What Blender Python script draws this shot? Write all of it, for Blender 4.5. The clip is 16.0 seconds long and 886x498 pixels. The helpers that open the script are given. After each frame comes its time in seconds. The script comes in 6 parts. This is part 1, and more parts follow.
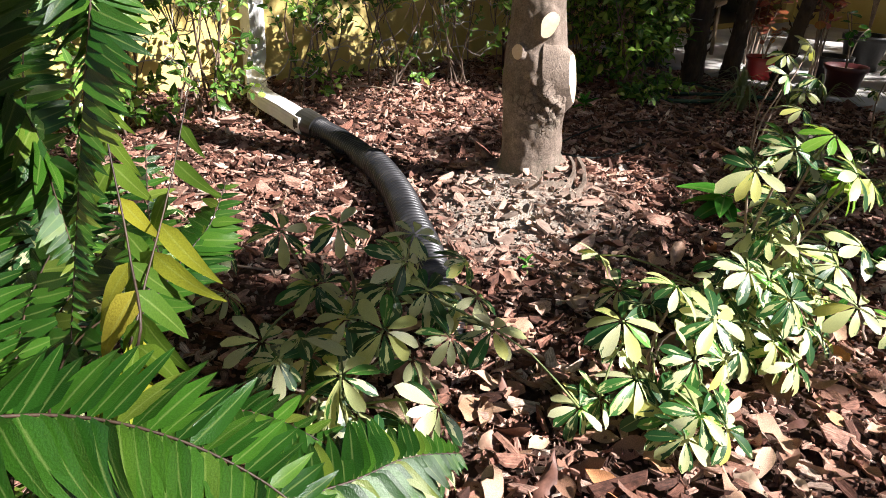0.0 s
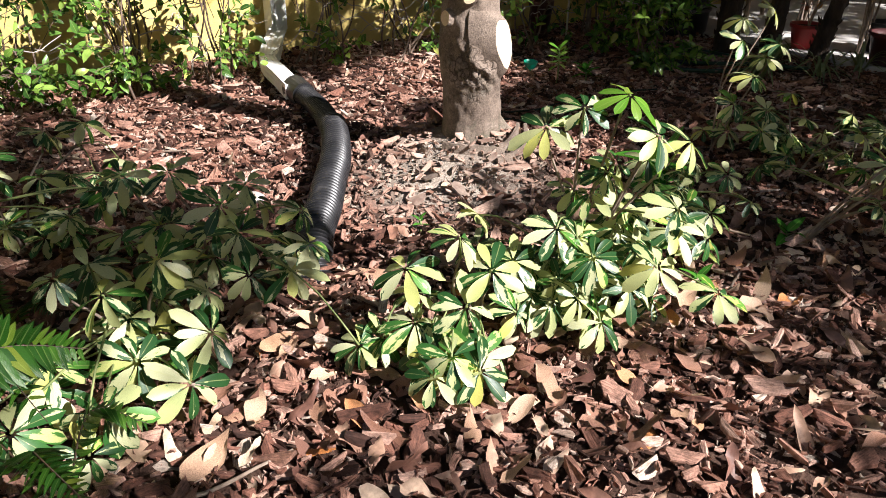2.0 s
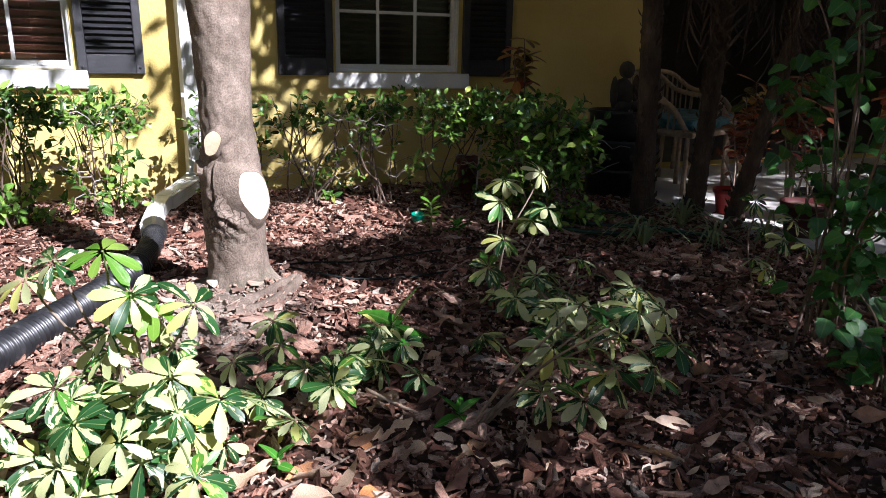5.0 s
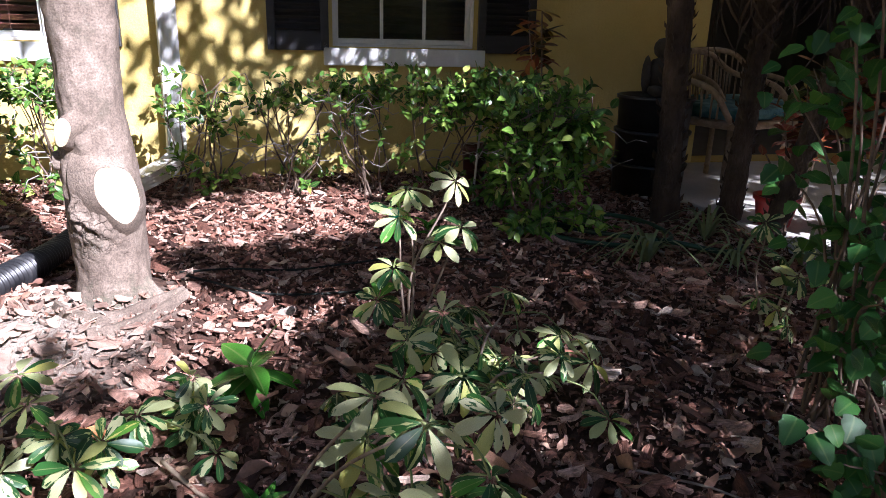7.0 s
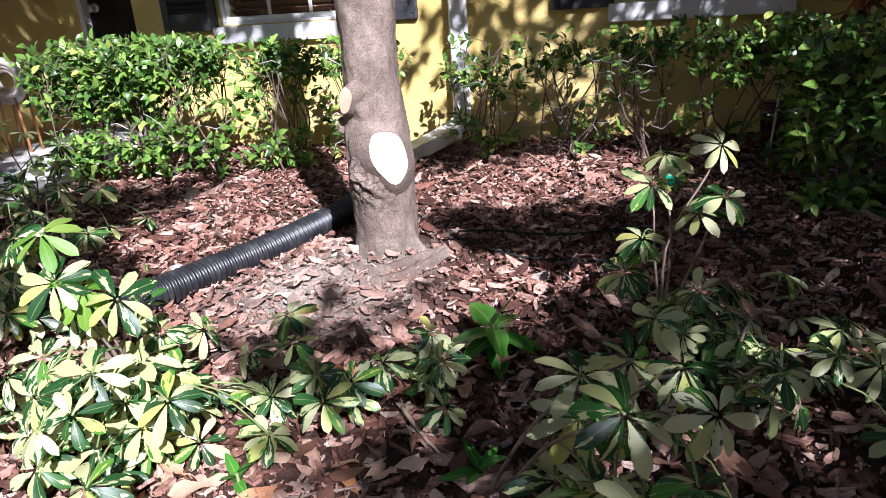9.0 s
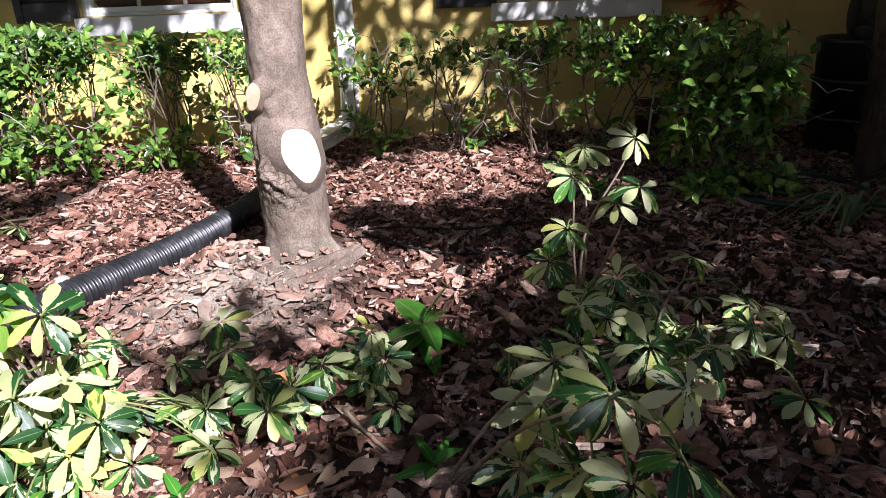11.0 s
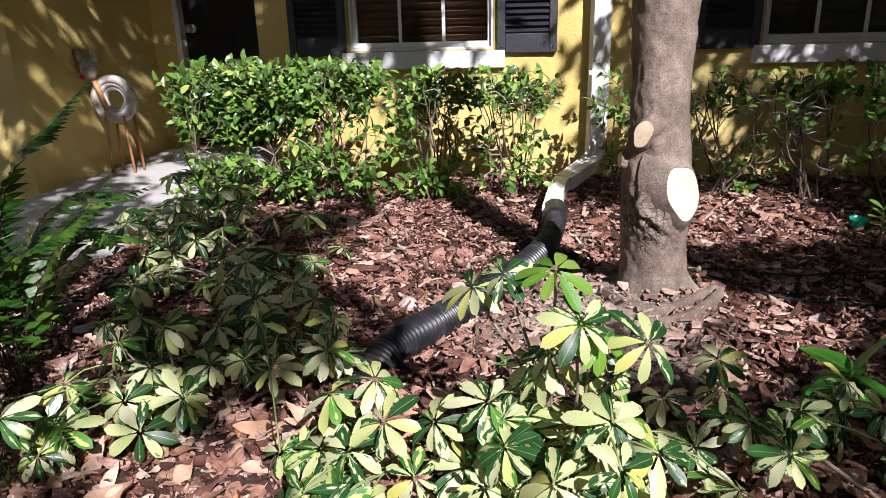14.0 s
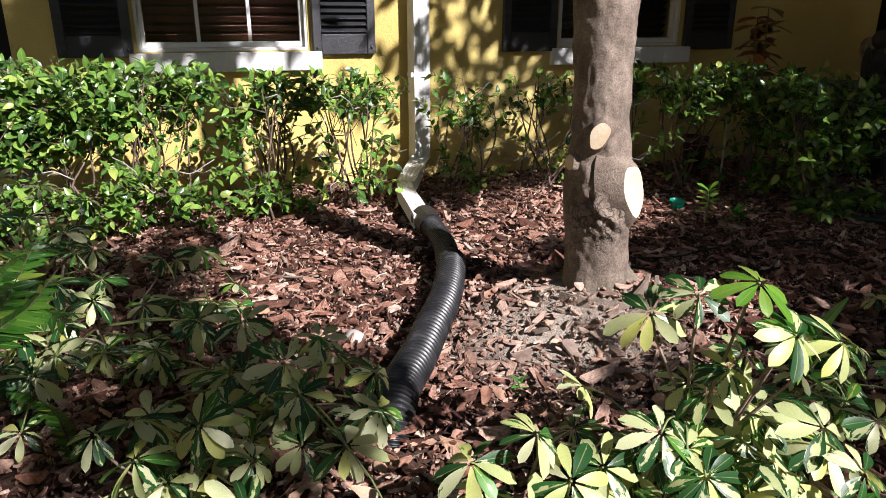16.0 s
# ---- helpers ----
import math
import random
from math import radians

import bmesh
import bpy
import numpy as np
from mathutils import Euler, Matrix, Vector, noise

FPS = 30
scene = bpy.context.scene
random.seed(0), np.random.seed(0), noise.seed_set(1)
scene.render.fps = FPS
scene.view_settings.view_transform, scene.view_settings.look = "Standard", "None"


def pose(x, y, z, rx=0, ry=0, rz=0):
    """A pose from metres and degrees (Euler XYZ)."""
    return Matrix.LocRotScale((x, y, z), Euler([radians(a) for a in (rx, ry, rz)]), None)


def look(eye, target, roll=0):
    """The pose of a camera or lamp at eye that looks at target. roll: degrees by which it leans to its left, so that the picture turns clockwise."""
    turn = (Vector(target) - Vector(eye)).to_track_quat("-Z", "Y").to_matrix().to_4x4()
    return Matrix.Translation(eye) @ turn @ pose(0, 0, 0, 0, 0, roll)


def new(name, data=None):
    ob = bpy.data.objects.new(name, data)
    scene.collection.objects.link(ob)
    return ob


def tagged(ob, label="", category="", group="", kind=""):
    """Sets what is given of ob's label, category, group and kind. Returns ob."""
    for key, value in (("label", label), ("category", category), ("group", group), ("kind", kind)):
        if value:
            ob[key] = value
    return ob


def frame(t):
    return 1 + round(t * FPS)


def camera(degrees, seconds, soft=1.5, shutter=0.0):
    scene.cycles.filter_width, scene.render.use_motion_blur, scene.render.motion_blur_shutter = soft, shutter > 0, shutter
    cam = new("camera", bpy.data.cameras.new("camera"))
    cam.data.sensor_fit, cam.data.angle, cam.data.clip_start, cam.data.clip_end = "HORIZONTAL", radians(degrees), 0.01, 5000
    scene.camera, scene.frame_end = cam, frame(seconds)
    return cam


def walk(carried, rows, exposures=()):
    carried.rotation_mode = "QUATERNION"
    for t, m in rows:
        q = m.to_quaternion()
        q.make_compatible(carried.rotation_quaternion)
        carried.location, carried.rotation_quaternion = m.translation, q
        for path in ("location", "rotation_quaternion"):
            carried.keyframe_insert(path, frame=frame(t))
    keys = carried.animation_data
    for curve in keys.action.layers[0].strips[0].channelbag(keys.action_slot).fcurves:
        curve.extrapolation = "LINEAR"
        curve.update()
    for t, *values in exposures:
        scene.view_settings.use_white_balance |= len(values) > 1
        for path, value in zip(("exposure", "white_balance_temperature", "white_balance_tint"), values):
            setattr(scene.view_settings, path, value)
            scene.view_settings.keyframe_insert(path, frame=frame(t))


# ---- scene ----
PATH = [
    (0, (1.011, 1.067, 0.862), (2.199, 2.432, 0.009), 2.8),
    (0.5, (1.117, 0.964, 0.856), (2.137, 2.439, -0.03), 2.0),
    (1, (1.285, 0.927, 0.869), (2.366, 2.356, -0.019), 3.9),
    (1.5, (1.359, 0.829, 0.861), (2.394, 2.288, -0.035), 2.6),
    (2, (1.443, 0.621, 0.875), (2.347, 2.148, -0.048), 0.5),
    (2.5, (1.623, 0.482, 0.884), (2.519, 2.095, 0.112), -0.8),
    (3, (1.799, 0.362, 0.9), (2.599, 2.077, 0.253), -2.3),
    (3.5, (1.956, 0.269, 0.898), (2.665, 2.049, 0.323), -2.3),
    (4, (2.181, 0.249, 0.896), (2.864, 2.051, 0.36), -0.7),
    (4.5, (2.361, 0.208, 0.896), (3.039, 2.01, 0.356), 0.4),
    (5, (2.534, 0.228, 0.884), (3.252, 2.013, 0.338), 1.2),
    (5.2, (2.599, 0.232, 0.883), (3.34, 2.009, 0.341), 2.2),
    (7.3, (3.279, 0.551, 0.895), (3.585, 2.415, 0.237), 1.1),
    (7.5, (3.322, 0.561, 0.898), (3.358, 2.432, 0.193), -1.5),
    (8, (3.362, 0.578, 0.89), (3.083, 2.427, 0.179), -3.7),
    (8.2, (3.355, 0.574, 0.886), (2.982, 2.407, 0.179), -4.1),
    (10.3, (3.239, 0.564, 0.872), (3.161, 2.437, 0.173), -0.3),
    (10.5, (3.225, 0.57, 0.868), (3.229, 2.438, 0.155), -0.0),
    (11, (3.173, 0.557, 0.881), (3.187, 2.421, 0.157), -2.1),
    (11.5, (3.104, 0.546, 0.884), (3.108, 2.417, 0.178), -1.6),
    (12, (3.106, 0.554, 0.885), (2.957, 2.459, 0.296), -2.3),
    (12.5, (2.988, 0.5, 0.883), (2.82, 2.385, 0.236), -3.7),
    (13, (2.809, 0.431, 0.896), (2.592, 2.291, 0.195), -4.0),
    (13.5, (2.606, 0.482, 0.902), (2.352, 2.357, 0.254), -2.7),
    (14, (2.388, 0.503, 0.91), (2.114, 2.384, 0.287), -1.5),
    (14.5, (2.179, 0.507, 0.916), (2.23, 2.4, 0.271), 0.7),
    (15, (1.991, 0.633, 0.917), (2.13, 2.523, 0.277), -1.5),
    (15.5, (1.798, 0.7, 0.918), (2.12, 2.571, 0.29), -1.4),
    (16, (1.652, 0.752, 0.916), (2.21, 2.566, 0.284), 0.0),
]
cam = camera(64.9, 16.0, soft=0.8)
walk(cam, [(t, look(e, g, r)) for t, e, g, r in PATH], exposures=[
    (0.0, 1.66, 6250, 16), (1.5, 1.43, 6250, 16), (3.5, 1.24, 6000, 18), (5.0, 1.42, 5650, 19), (7.2, 1.9, 5500, 25), (7.6, 1.85, 5450, 26), (8.0, 1.52, 5400, 26), (10.4, 1.27, 5850, 22), (11.5, 1.34, 5650, 22), (13.0, 0.98, 5850, 24), (14.5, 0.91, 5950, 20), (16.0, 1.0, 6100, 18)])

# ---- world, sun, exposure ----
SUN_TO = Vector((0.365, -0.672, 0.585)).normalized()
ELEV = math.asin(SUN_TO.z)
world = bpy.data.worlds.new("world")
scene.world = world
world.use_nodes = True
wn = world.node_tree.nodes
sky = wn.new("ShaderNodeTexSky")
sky.sky_type = "NISHITA"
sky.sun_disc = False
sky.sun_elevation = ELEV
sky.sun_rotation = math.atan2(SUN_TO.x, SUN_TO.y)
sky.air_density = 1.0
world.node_tree.links.new(sky.outputs[0], wn["Background"].inputs[0])
wn["Background"].inputs[1].default_value = 0.053
sun_data = bpy.data.lights.new("sun", "SUN")
sun_data.energy = 5.0
sun_data.angle = radians(0.53)
sun_data.color = (1.0, 0.965, 0.90)
sun = new("sun", sun_data)
sun.matrix_world = look(SUN_TO * 40, (0, 0, 0))

R = random.Random(7)


# ---- materials ----
def material(name, rough=0.7, metal=0.0, spec=0.5):
    m = bpy.data.materials.new(name)
    m.use_nodes = True
    b = m.node_tree.nodes["Principled BSDF"]
    b.inputs["Roughness"].default_value = rough
    b.inputs["Metallic"].default_value = metal
    b.inputs["Specular IOR Level"].default_value = spec
    return m, m.node_tree.nodes, m.node_tree.links, b


def ramp(nt, stops, mode="LINEAR"):
    r = nt.new("ShaderNodeValToRGB")
    r.color_ramp.interpolation = mode
    e = r.color_ramp.elements
    while len(e) < len(stops):
        e.new(0.5)
    for k, (p, c) in enumerate(stops):
        e[k].position = p
        e[k].color = (*c, 1)
    return r


def noise_tex(nt, lk, scale, detail=4, rough=0.55, vec=None, stretch=None):
    n = nt.new("ShaderNodeTexNoise")
    n.inputs["Scale"].default_value = scale
    n.inputs["Detail"].default_value = detail
    n.inputs["Roughness"].default_value = rough
    if vec is None:
        tc = nt.new("ShaderNodeTexCoord")
        vec = tc.outputs["Object"]
    if stretch:
        mp = nt.new("ShaderNodeMapping")
        mp.inputs["Scale"].default_value = stretch
        lk.new(vec, mp.inputs[0])
        vec = mp.outputs[0]
    lk.new(vec, n.inputs["Vector"])
    return n


def bump(nt, lk, b, height, strength=0.4, dist=0.005):
    bp = nt.new("ShaderNodeBump")
    bp.inputs["Strength"].default_value = strength
    bp.inputs["Distance"].default_value = dist
    lk.new(height, bp.inputs["Height"])
    lk.new(bp.outputs[0], b.inputs["Normal"])
    return bp


def mixc(nt, lk, fac, a, c, mode="MIX"):
    m = nt.new("ShaderNodeMix")
    m.data_type = "RGBA"
    m.blend_type = mode
    for sock, val in ((m.inputs[0], fac), (m.inputs[6], a), (m.inputs[7], c)):
        if isinstance(val, (int, float)):
            sock.default_value = val
        elif isinstance(val, tuple):
            sock.default_value = (*val, 1)
        else:
            lk.new(val, sock)
    return m.outputs[2]


def mottled(name, stops, scale=6, fine=60, rough=0.75, metal=0.0, bump_s=0.3, dist=0.003, stretch=None, spec=0.5):
    """Two scales of variation and relief."""
    m, nt, lk, b = material(name, rough, metal, spec)
    n1 = noise_tex(nt, lk, scale, 5, stretch=stretch)
    n2 = noise_tex(nt, lk, fine, 3, stretch=stretch)
    r = ramp(nt, stops)
    lk.new(n1.outputs[0], r.inputs[0])
    col = mixc(nt, lk, 0.25, r.outputs[0], n2.outputs[0], "OVERLAY")
    lk.new(col, b.inputs["Base Color"])
    bump(nt, lk, b, n2.outputs[0], bump_s, dist)
    return m


def island_mat(name, stops, rough=0.85, fine=120, bump_s=0.5, source="island", grain=1.0):
    """Colour from a per-piece random number, with grain on top."""
    m, nt, lk, b = material(name, rough, 0, 0.35)
    if source == "island":
        g = nt.new("ShaderNodeNewGeometry")
        rnd = g.outputs["Random Per Island"]
    else:
        g = nt.new("ShaderNodeObjectInfo")
        rnd = g.outputs["Random"]
    r = ramp(nt, stops)
    lk.new(rnd, r.inputs[0])
    n = noise_tex(nt, lk, fine, 4, 0.65)
    n2 = noise_tex(nt, lk, 48, 4, 0.7)
    nc = ramp(nt, [(0.30, (0.12, 0.12, 0.12)), (0.5, (0.5, 0.5, 0.5)), (0.70, (0.88, 0.88, 0.88))])
    lk.new(n.outputs[0], nc.inputs[0])
    c1 = mixc(nt, lk, 0.7 * grain, r.outputs[0], nc.outputs[0], "OVERLAY")
    n2c = ramp(nt, [(0.34, (0.08, 0.08, 0.08)), (0.66, (0.92, 0.92, 0.92))])
    lk.new(n2.outputs[0], n2c.inputs[0])
    c2 = mixc(nt, lk, 0.5 * grain, c1, n2c.outputs[0], "OVERLAY")
    lk.new(c2, b.inputs["Base Color"])
    bump(nt, lk, b, n.outputs[0], bump_s, 0.004)
    return m


def leaf_mat(name, stops, source="island", rough=0.32, trans=0.35, vein=0.35, spec=0.5):
    """A leaf: colour per leaf, a paler midrib, some light passing through."""
    m, nt, lk, b = material(name, rough, 0, spec)
    if source == "island":
        g = nt.new("ShaderNodeNewGeometry")
        rnd = g.outputs["Random Per Island"]
    else:
        g = nt.new("ShaderNodeObjectInfo")
        rnd = g.outputs["Random"]
    r = ramp(nt, stops)
    lk.new(rnd, r.inputs[0])
    uv = nt.new("ShaderNodeUVMap")
    sep = nt.new("ShaderNodeSeparateXYZ")
    lk.new(uv.outputs[0], sep.inputs[0])
    rib = nt.new("ShaderNodeMath")
    rib.operation = "ABSOLUTE"
    sh = nt.new("ShaderNodeMath")
    sh.operation = "SUBTRACT"
    sh.inputs[1].default_value = 0.5
    lk.new(sep.outputs[1], sh.inputs[0])
    lk.new(sh.outputs[0], rib.inputs[0])
    rr = ramp(nt, [(0.0, (1, 1, 1)), (0.07, (0, 0, 0))])
    lk.new(rib.outputs[0], rr.inputs[0])
    fac = nt.new("ShaderNodeMath")
    fac.operation = "MULTIPLY"
    fac.inputs[1].default_value = vein
    lk.new(rr.outputs[0], fac.inputs[0])
    n = noise_tex(nt, lk, 45, 3)
    c = mixc(nt, lk, 0.35, r.outputs[0], n.outputs[0], "OVERLAY")
    c = mixc(nt, lk, fac.outputs[0], c, (0.42, 0.5, 0.16))
    lk.new(c, b.inputs["Base Color"])
    bump(nt, lk, b, n.outputs[0], 0.25, 0.003)
    through_light(nt, lk, b, c, trans)
    return m


def through_light(nt, lk, b, c, trans):
    t = nt.new("ShaderNodeBsdfTranslucent")
    tint = mixc(nt, lk, 1.0, c, (1.0, 1.0, 0.55), "MULTIPLY")
    lk.new(tint, t.inputs[0])
    mx = nt.new("ShaderNodeMixShader")
    mx.inputs[0].default_value = trans
    lk.new(b.outputs[0], mx.inputs[1])
    lk.new(t.outputs[0], mx.inputs[2])
    lk.new(mx.outputs[0], nt["Material Output"].inputs[0])


def variegated_mat():
    """Cream and green umbrella-tree leaflets: ragged green blotch and margins, different on each leaflet."""
    m, nt, lk, b = material("variegated_leaf", 0.38, 0, 0.45)
    oi = nt.new("ShaderNodeObjectInfo")
    uv = nt.new("ShaderNodeUVMap")
    sep = nt.new("ShaderNodeSeparateXYZ")
    lk.new(uv.outputs[0], sep.inputs[0])
    off = nt.new("ShaderNodeMath")
    off.operation = "SUBTRACT"
    off.inputs[1].default_value = 0.5
    lk.new(sep.outputs[1], off.inputs[0])
    ab = nt.new("ShaderNodeMath")
    ab.operation = "ABSOLUTE"
    lk.new(off.outputs[0], ab.inputs[0])
    comb = nt.new("ShaderNodeCombineXYZ")
    lk.new(sep.outputs[0], comb.inputs[0])
    lk.new(sep.outputs[1], comb.inputs[1])
    mul = nt.new("ShaderNodeMath")
    mul.operation = "MULTIPLY"
    mul.inputs[1].default_value = 40
    lk.new(oi.outputs["Random"], mul.inputs[0])
    lk.new(mul.outputs[0], comb.inputs[2])
    n = nt.new("ShaderNodeTexNoise")
    n.inputs["Scale"].default_value = 2.6
    n.inputs["Detail"].default_value = 3
    lk.new(comb.outputs[0], n.inputs["Vector"])
    # cream share per leaflet
    share = nt.new("ShaderNodeMapRange")
    lk.new(oi.outputs["Random"], share.inputs[0])
    share.inputs[3].default_value = -0.76
    share.inputs[4].default_value = 0.06
    wob = nt.new("ShaderNodeMath")
    wob.operation = "MULTIPLY_ADD"
    wob.inputs[1].default_value = 1.5
    lk.new(n.outputs[0], wob.inputs[0])
    lk.new(share.outputs[0], wob.inputs[2])
    edge = nt.new("ShaderNodeMath")
    edge.operation = "SUBTRACT"
    half = nt.new("ShaderNodeMath")
    half.operation = "MULTIPLY"
    half.inputs[1].default_value = 0.55
    lk.new(ab.outputs[0], half.inputs[0])
    lk.new(wob.outputs[0], edge.inputs[0])
    lk.new(half.outputs[0], edge.inputs[1])
    r = ramp(nt, [(0.18, (0, 0, 0)), (0.24, (1, 1, 1))])
    lk.new(edge.outputs[0], r.inputs[0])
    green = ramp(nt, [(0.0, (0.014, 0.055, 0.014)), (0.5, (0.022, 0.085, 0.02)), (0.8, (0.04, 0.14, 0.025)), (1.0, (0.10, 0.27, 0.03))])
    r2 = nt.new("ShaderNodeMath")
    r2.operation = "FRACT"
    mul2 = nt.new("ShaderNodeMath")
    mul2.operation = "MULTIPLY"
    mul2.inputs[1].default_value = 7.31
    lk.new(oi.outputs["Random"], mul2.inputs[0])
    lk.new(mul2.outputs[0], r2.inputs[0])
    lk.new(r2.outputs[0], green.inputs[0])
    cream = ramp(nt, [(0.0, (0.42, 0.47, 0.19)), (0.5, (0.56, 0.57, 0.34)), (0.88, (0.48, 0.52, 0.18)), (1.0, (0.54, 0.52, 0.13))])
    lk.new(r2.outputs[0], cream.inputs[0])
    c = mixc(nt, lk, r.outputs[0], green.outputs[0], cream.outputs[0])
    n3 = noise_tex(nt, lk, 60, 3)
    c = mixc(nt, lk, 0.4, c, n3.outputs[0], "OVERLAY")
    rib = ramp(nt, [(0.0, (1, 1, 1)), (0.05, (0, 0, 0))])
    lk.new(ab.outputs[0], rib.inputs[0])
    f = nt.new("ShaderNodeMath")
    f.operation = "MULTIPLY"
    f.inputs[1].default_value = 0.4
    lk.new(rib.outputs[0], f.inputs[0])
    c = mixc(nt, lk, f.outputs[0], c, (0.5, 0.52, 0.22))
    lk.new(c, b.inputs["Base Color"])
    bump(nt, lk, b, n3.outputs[0], 0.15, 0.002)
    through_light(nt, lk, b, c, 0.28)
    return m


MAT = {}
MAT["varieg"] = variegated_mat()


def soil_mat():
    m, nt, lk, b = material("soil", 0.95, 0, 0.2)
    n1 = noise_tex(nt, lk, 1.3, 4)
    n2 = noise_tex(nt, lk, 45, 6, 0.7)
    n3 = noise_tex(nt, lk, 220, 3, 0.7)
    r = ramp(nt, [(0.2, (0.035, 0.020, 0.014)), (0.5, (0.075, 0.040, 0.028)), (0.75, (0.14, 0.085, 0.060)), (0.9, (0.20, 0.14, 0.10))])
    lk.new(n2.outputs[0], r.inputs[0])
    # bare sand round the trunk's foot
    tc = nt.new("ShaderNodeTexCoord")
    mp = nt.new("ShaderNodeMapping")
    mp.inputs["Location"].default_value = (-2.53, -2.47, 0)
    lk.new(tc.outputs["Object"], mp.inputs[0])
    ln = nt.new("ShaderNodeVectorMath")
    ln.operation = "LENGTH"
    lk.new(mp.outputs[0], ln.inputs[0])
    ad = nt.new("ShaderNodeMath")
    ad.operation = "MULTIPLY_ADD"
    ad.inputs[1].default_value = 0.6
    lk.new(noise_tex(nt, lk, 7, 4).outputs[0], ad.inputs[0])
    lk.new(ln.outputs["Value"], ad.inputs[2])
    sand = ramp(nt, [(0.42, (1, 1, 1)), (0.70, (0, 0, 0))])
    lk.new(ad.outputs[0], sand.inputs[0])
    sr = ramp(nt, [(0.3, (0.24, 0.19, 0.15)), (0.7, (0.52, 0.45, 0.37))])
    lk.new(n3.outputs[0], sr.inputs[0])
    c = mixc(nt, lk, sand.outputs[0], r.outputs[0], sr.outputs[0])
    c = mixc(nt, lk, 0.3, c, n1.outputs[0], "OVERLAY")
    lk.new(c, b.inputs["Base Color"])
    bump(nt, lk, b, n2.outputs[0], 0.9, 0.02)
    return m


MAT["soil"] = soil_mat()
def chip_mat():
    """Bark pieces: a colour each, fibres along the piece, and pale sawdust spilled round the pruned tree."""
    m, nt, lk, b = material("bark_chip", 0.82, 0, 0.25)
    g = nt.new("ShaderNodeNewGeometry")
    r = ramp(nt, [(0.0, (0.028, 0.013, 0.009)), (0.20, (0.090, 0.039, 0.026)), (0.40, (0.185, 0.083, 0.056)), (0.58, (0.275, 0.142, 0.098)), (0.74, (0.350, 0.202, 0.150)), (0.90, (0.42, 0.272, 0.207)), (0.97, (0.48, 0.37, 0.29)), (1.0, (0.28, 0.23, 0.19))])
    lk.new(g.outputs["Random Per Island"], r.inputs[0])
    uv = nt.new("ShaderNodeUVMap")
    fib = noise_tex(nt, lk, 1.0, 5, 0.7, vec=uv.outputs[0], stretch=(45, 420, 1))
    fc = ramp(nt, [(0.30, (0.08, 0.08, 0.08)), (0.5, (0.48, 0.48, 0.48)), (0.70, (0.92, 0.92, 0.92))])
    lk.new(fib.outputs[0], fc.inputs[0])
    c = mixc(nt, lk, 0.75, r.outputs[0], fc.outputs[0], "OVERLAY")
    n2 = noise_tex(nt, lk, 60, 5, 0.75)
    n2c = ramp(nt, [(0.34, (0.08, 0.08, 0.08)), (0.66, (0.92, 0.92, 0.92))])
    lk.new(n2.outputs[0], n2c.inputs[0])
    c = mixc(nt, lk, 0.5, c, n2c.outputs[0], "OVERLAY")
    tc = nt.new("ShaderNodeTexCoord")
    mp = nt.new("ShaderNodeMapping")
    mp.inputs["Location"].default_value = (-2.58, -2.44, 0)
    lk.new(tc.outputs["Object"], mp.inputs[0])
    ln = nt.new("ShaderNodeVectorMath")
    ln.operation = "LENGTH"
    lk.new(mp.outputs[0], ln.inputs[0])
    ad = nt.new("ShaderNodeMath")
    ad.operation = "MULTIPLY_ADD"
    ad.inputs[1].default_value = 0.9
    lk.new(noise_tex(nt, lk, 16, 6, 0.75).outputs[0], ad.inputs[0])
    lk.new(ln.outputs["Value"], ad.inputs[2])
    dust = ramp(nt, [(0.50, (0.55, 0.55, 0.55)), (0.90, (0, 0, 0))])
    lk.new(ad.outputs[0], dust.inputs[0])
    c = mixc(nt, lk, dust.outputs[0], c, (0.45, 0.36, 0.285))
    lk.new(c, b.inputs["Base Color"])
    bump(nt, lk, b, fib.outputs[0], 0.7, 0.003)
    return m


MAT["chip"] = chip_mat()
MAT["dead"] = island_mat("dead_leaf", [(0.0, (0.13, 0.058, 0.038)), (0.3, (0.26, 0.13, 0.082)), (0.6, (0.42, 0.26, 0.165)), (0.88, (0.56, 0.42, 0.30)), (1.0, (0.48, 0.18, 0.05))], rough=0.5, fine=40, source="object", grain=0.5)
MAT["dead_many"] = island_mat("dead_leaf_litter", [(0.0, (0.11, 0.048, 0.035)), (0.4, (0.26, 0.135, 0.09)), (0.75, (0.42, 0.265, 0.18)), (1.0, (0.54, 0.41, 0.30))], rough=0.55, fine=40, grain=0.5)
MAT["hedge"] = leaf_mat("hedge_leaf", [(0.0, (0.026, 0.072, 0.015)), (0.35, (0.068, 0.160, 0.028)), (0.7, (0.150, 0.290, 0.042)), (0.92, (0.26, 0.40, 0.075)), (1.0, (0.42, 0.46, 0.11))], rough=0.27, trans=0.28)
MAT["hedge_one"] = leaf_mat("hedge_leaf_single", [(0.0, (0.026, 0.072, 0.015)), (0.35, (0.068, 0.160, 0.028)), (0.7, (0.150, 0.290, 0.042)), (0.92, (0.26, 0.40, 0.075)), (1.0, (0.42, 0.46, 0.11))], "object", rough=0.27, trans=0.28)
MAT["crown"] = leaf_mat("crown_leaf", [(0.0, (0.02, 0.07, 0.012)), (1.0, (0.06, 0.16, 0.03))], rough=0.35, trans=0.15)
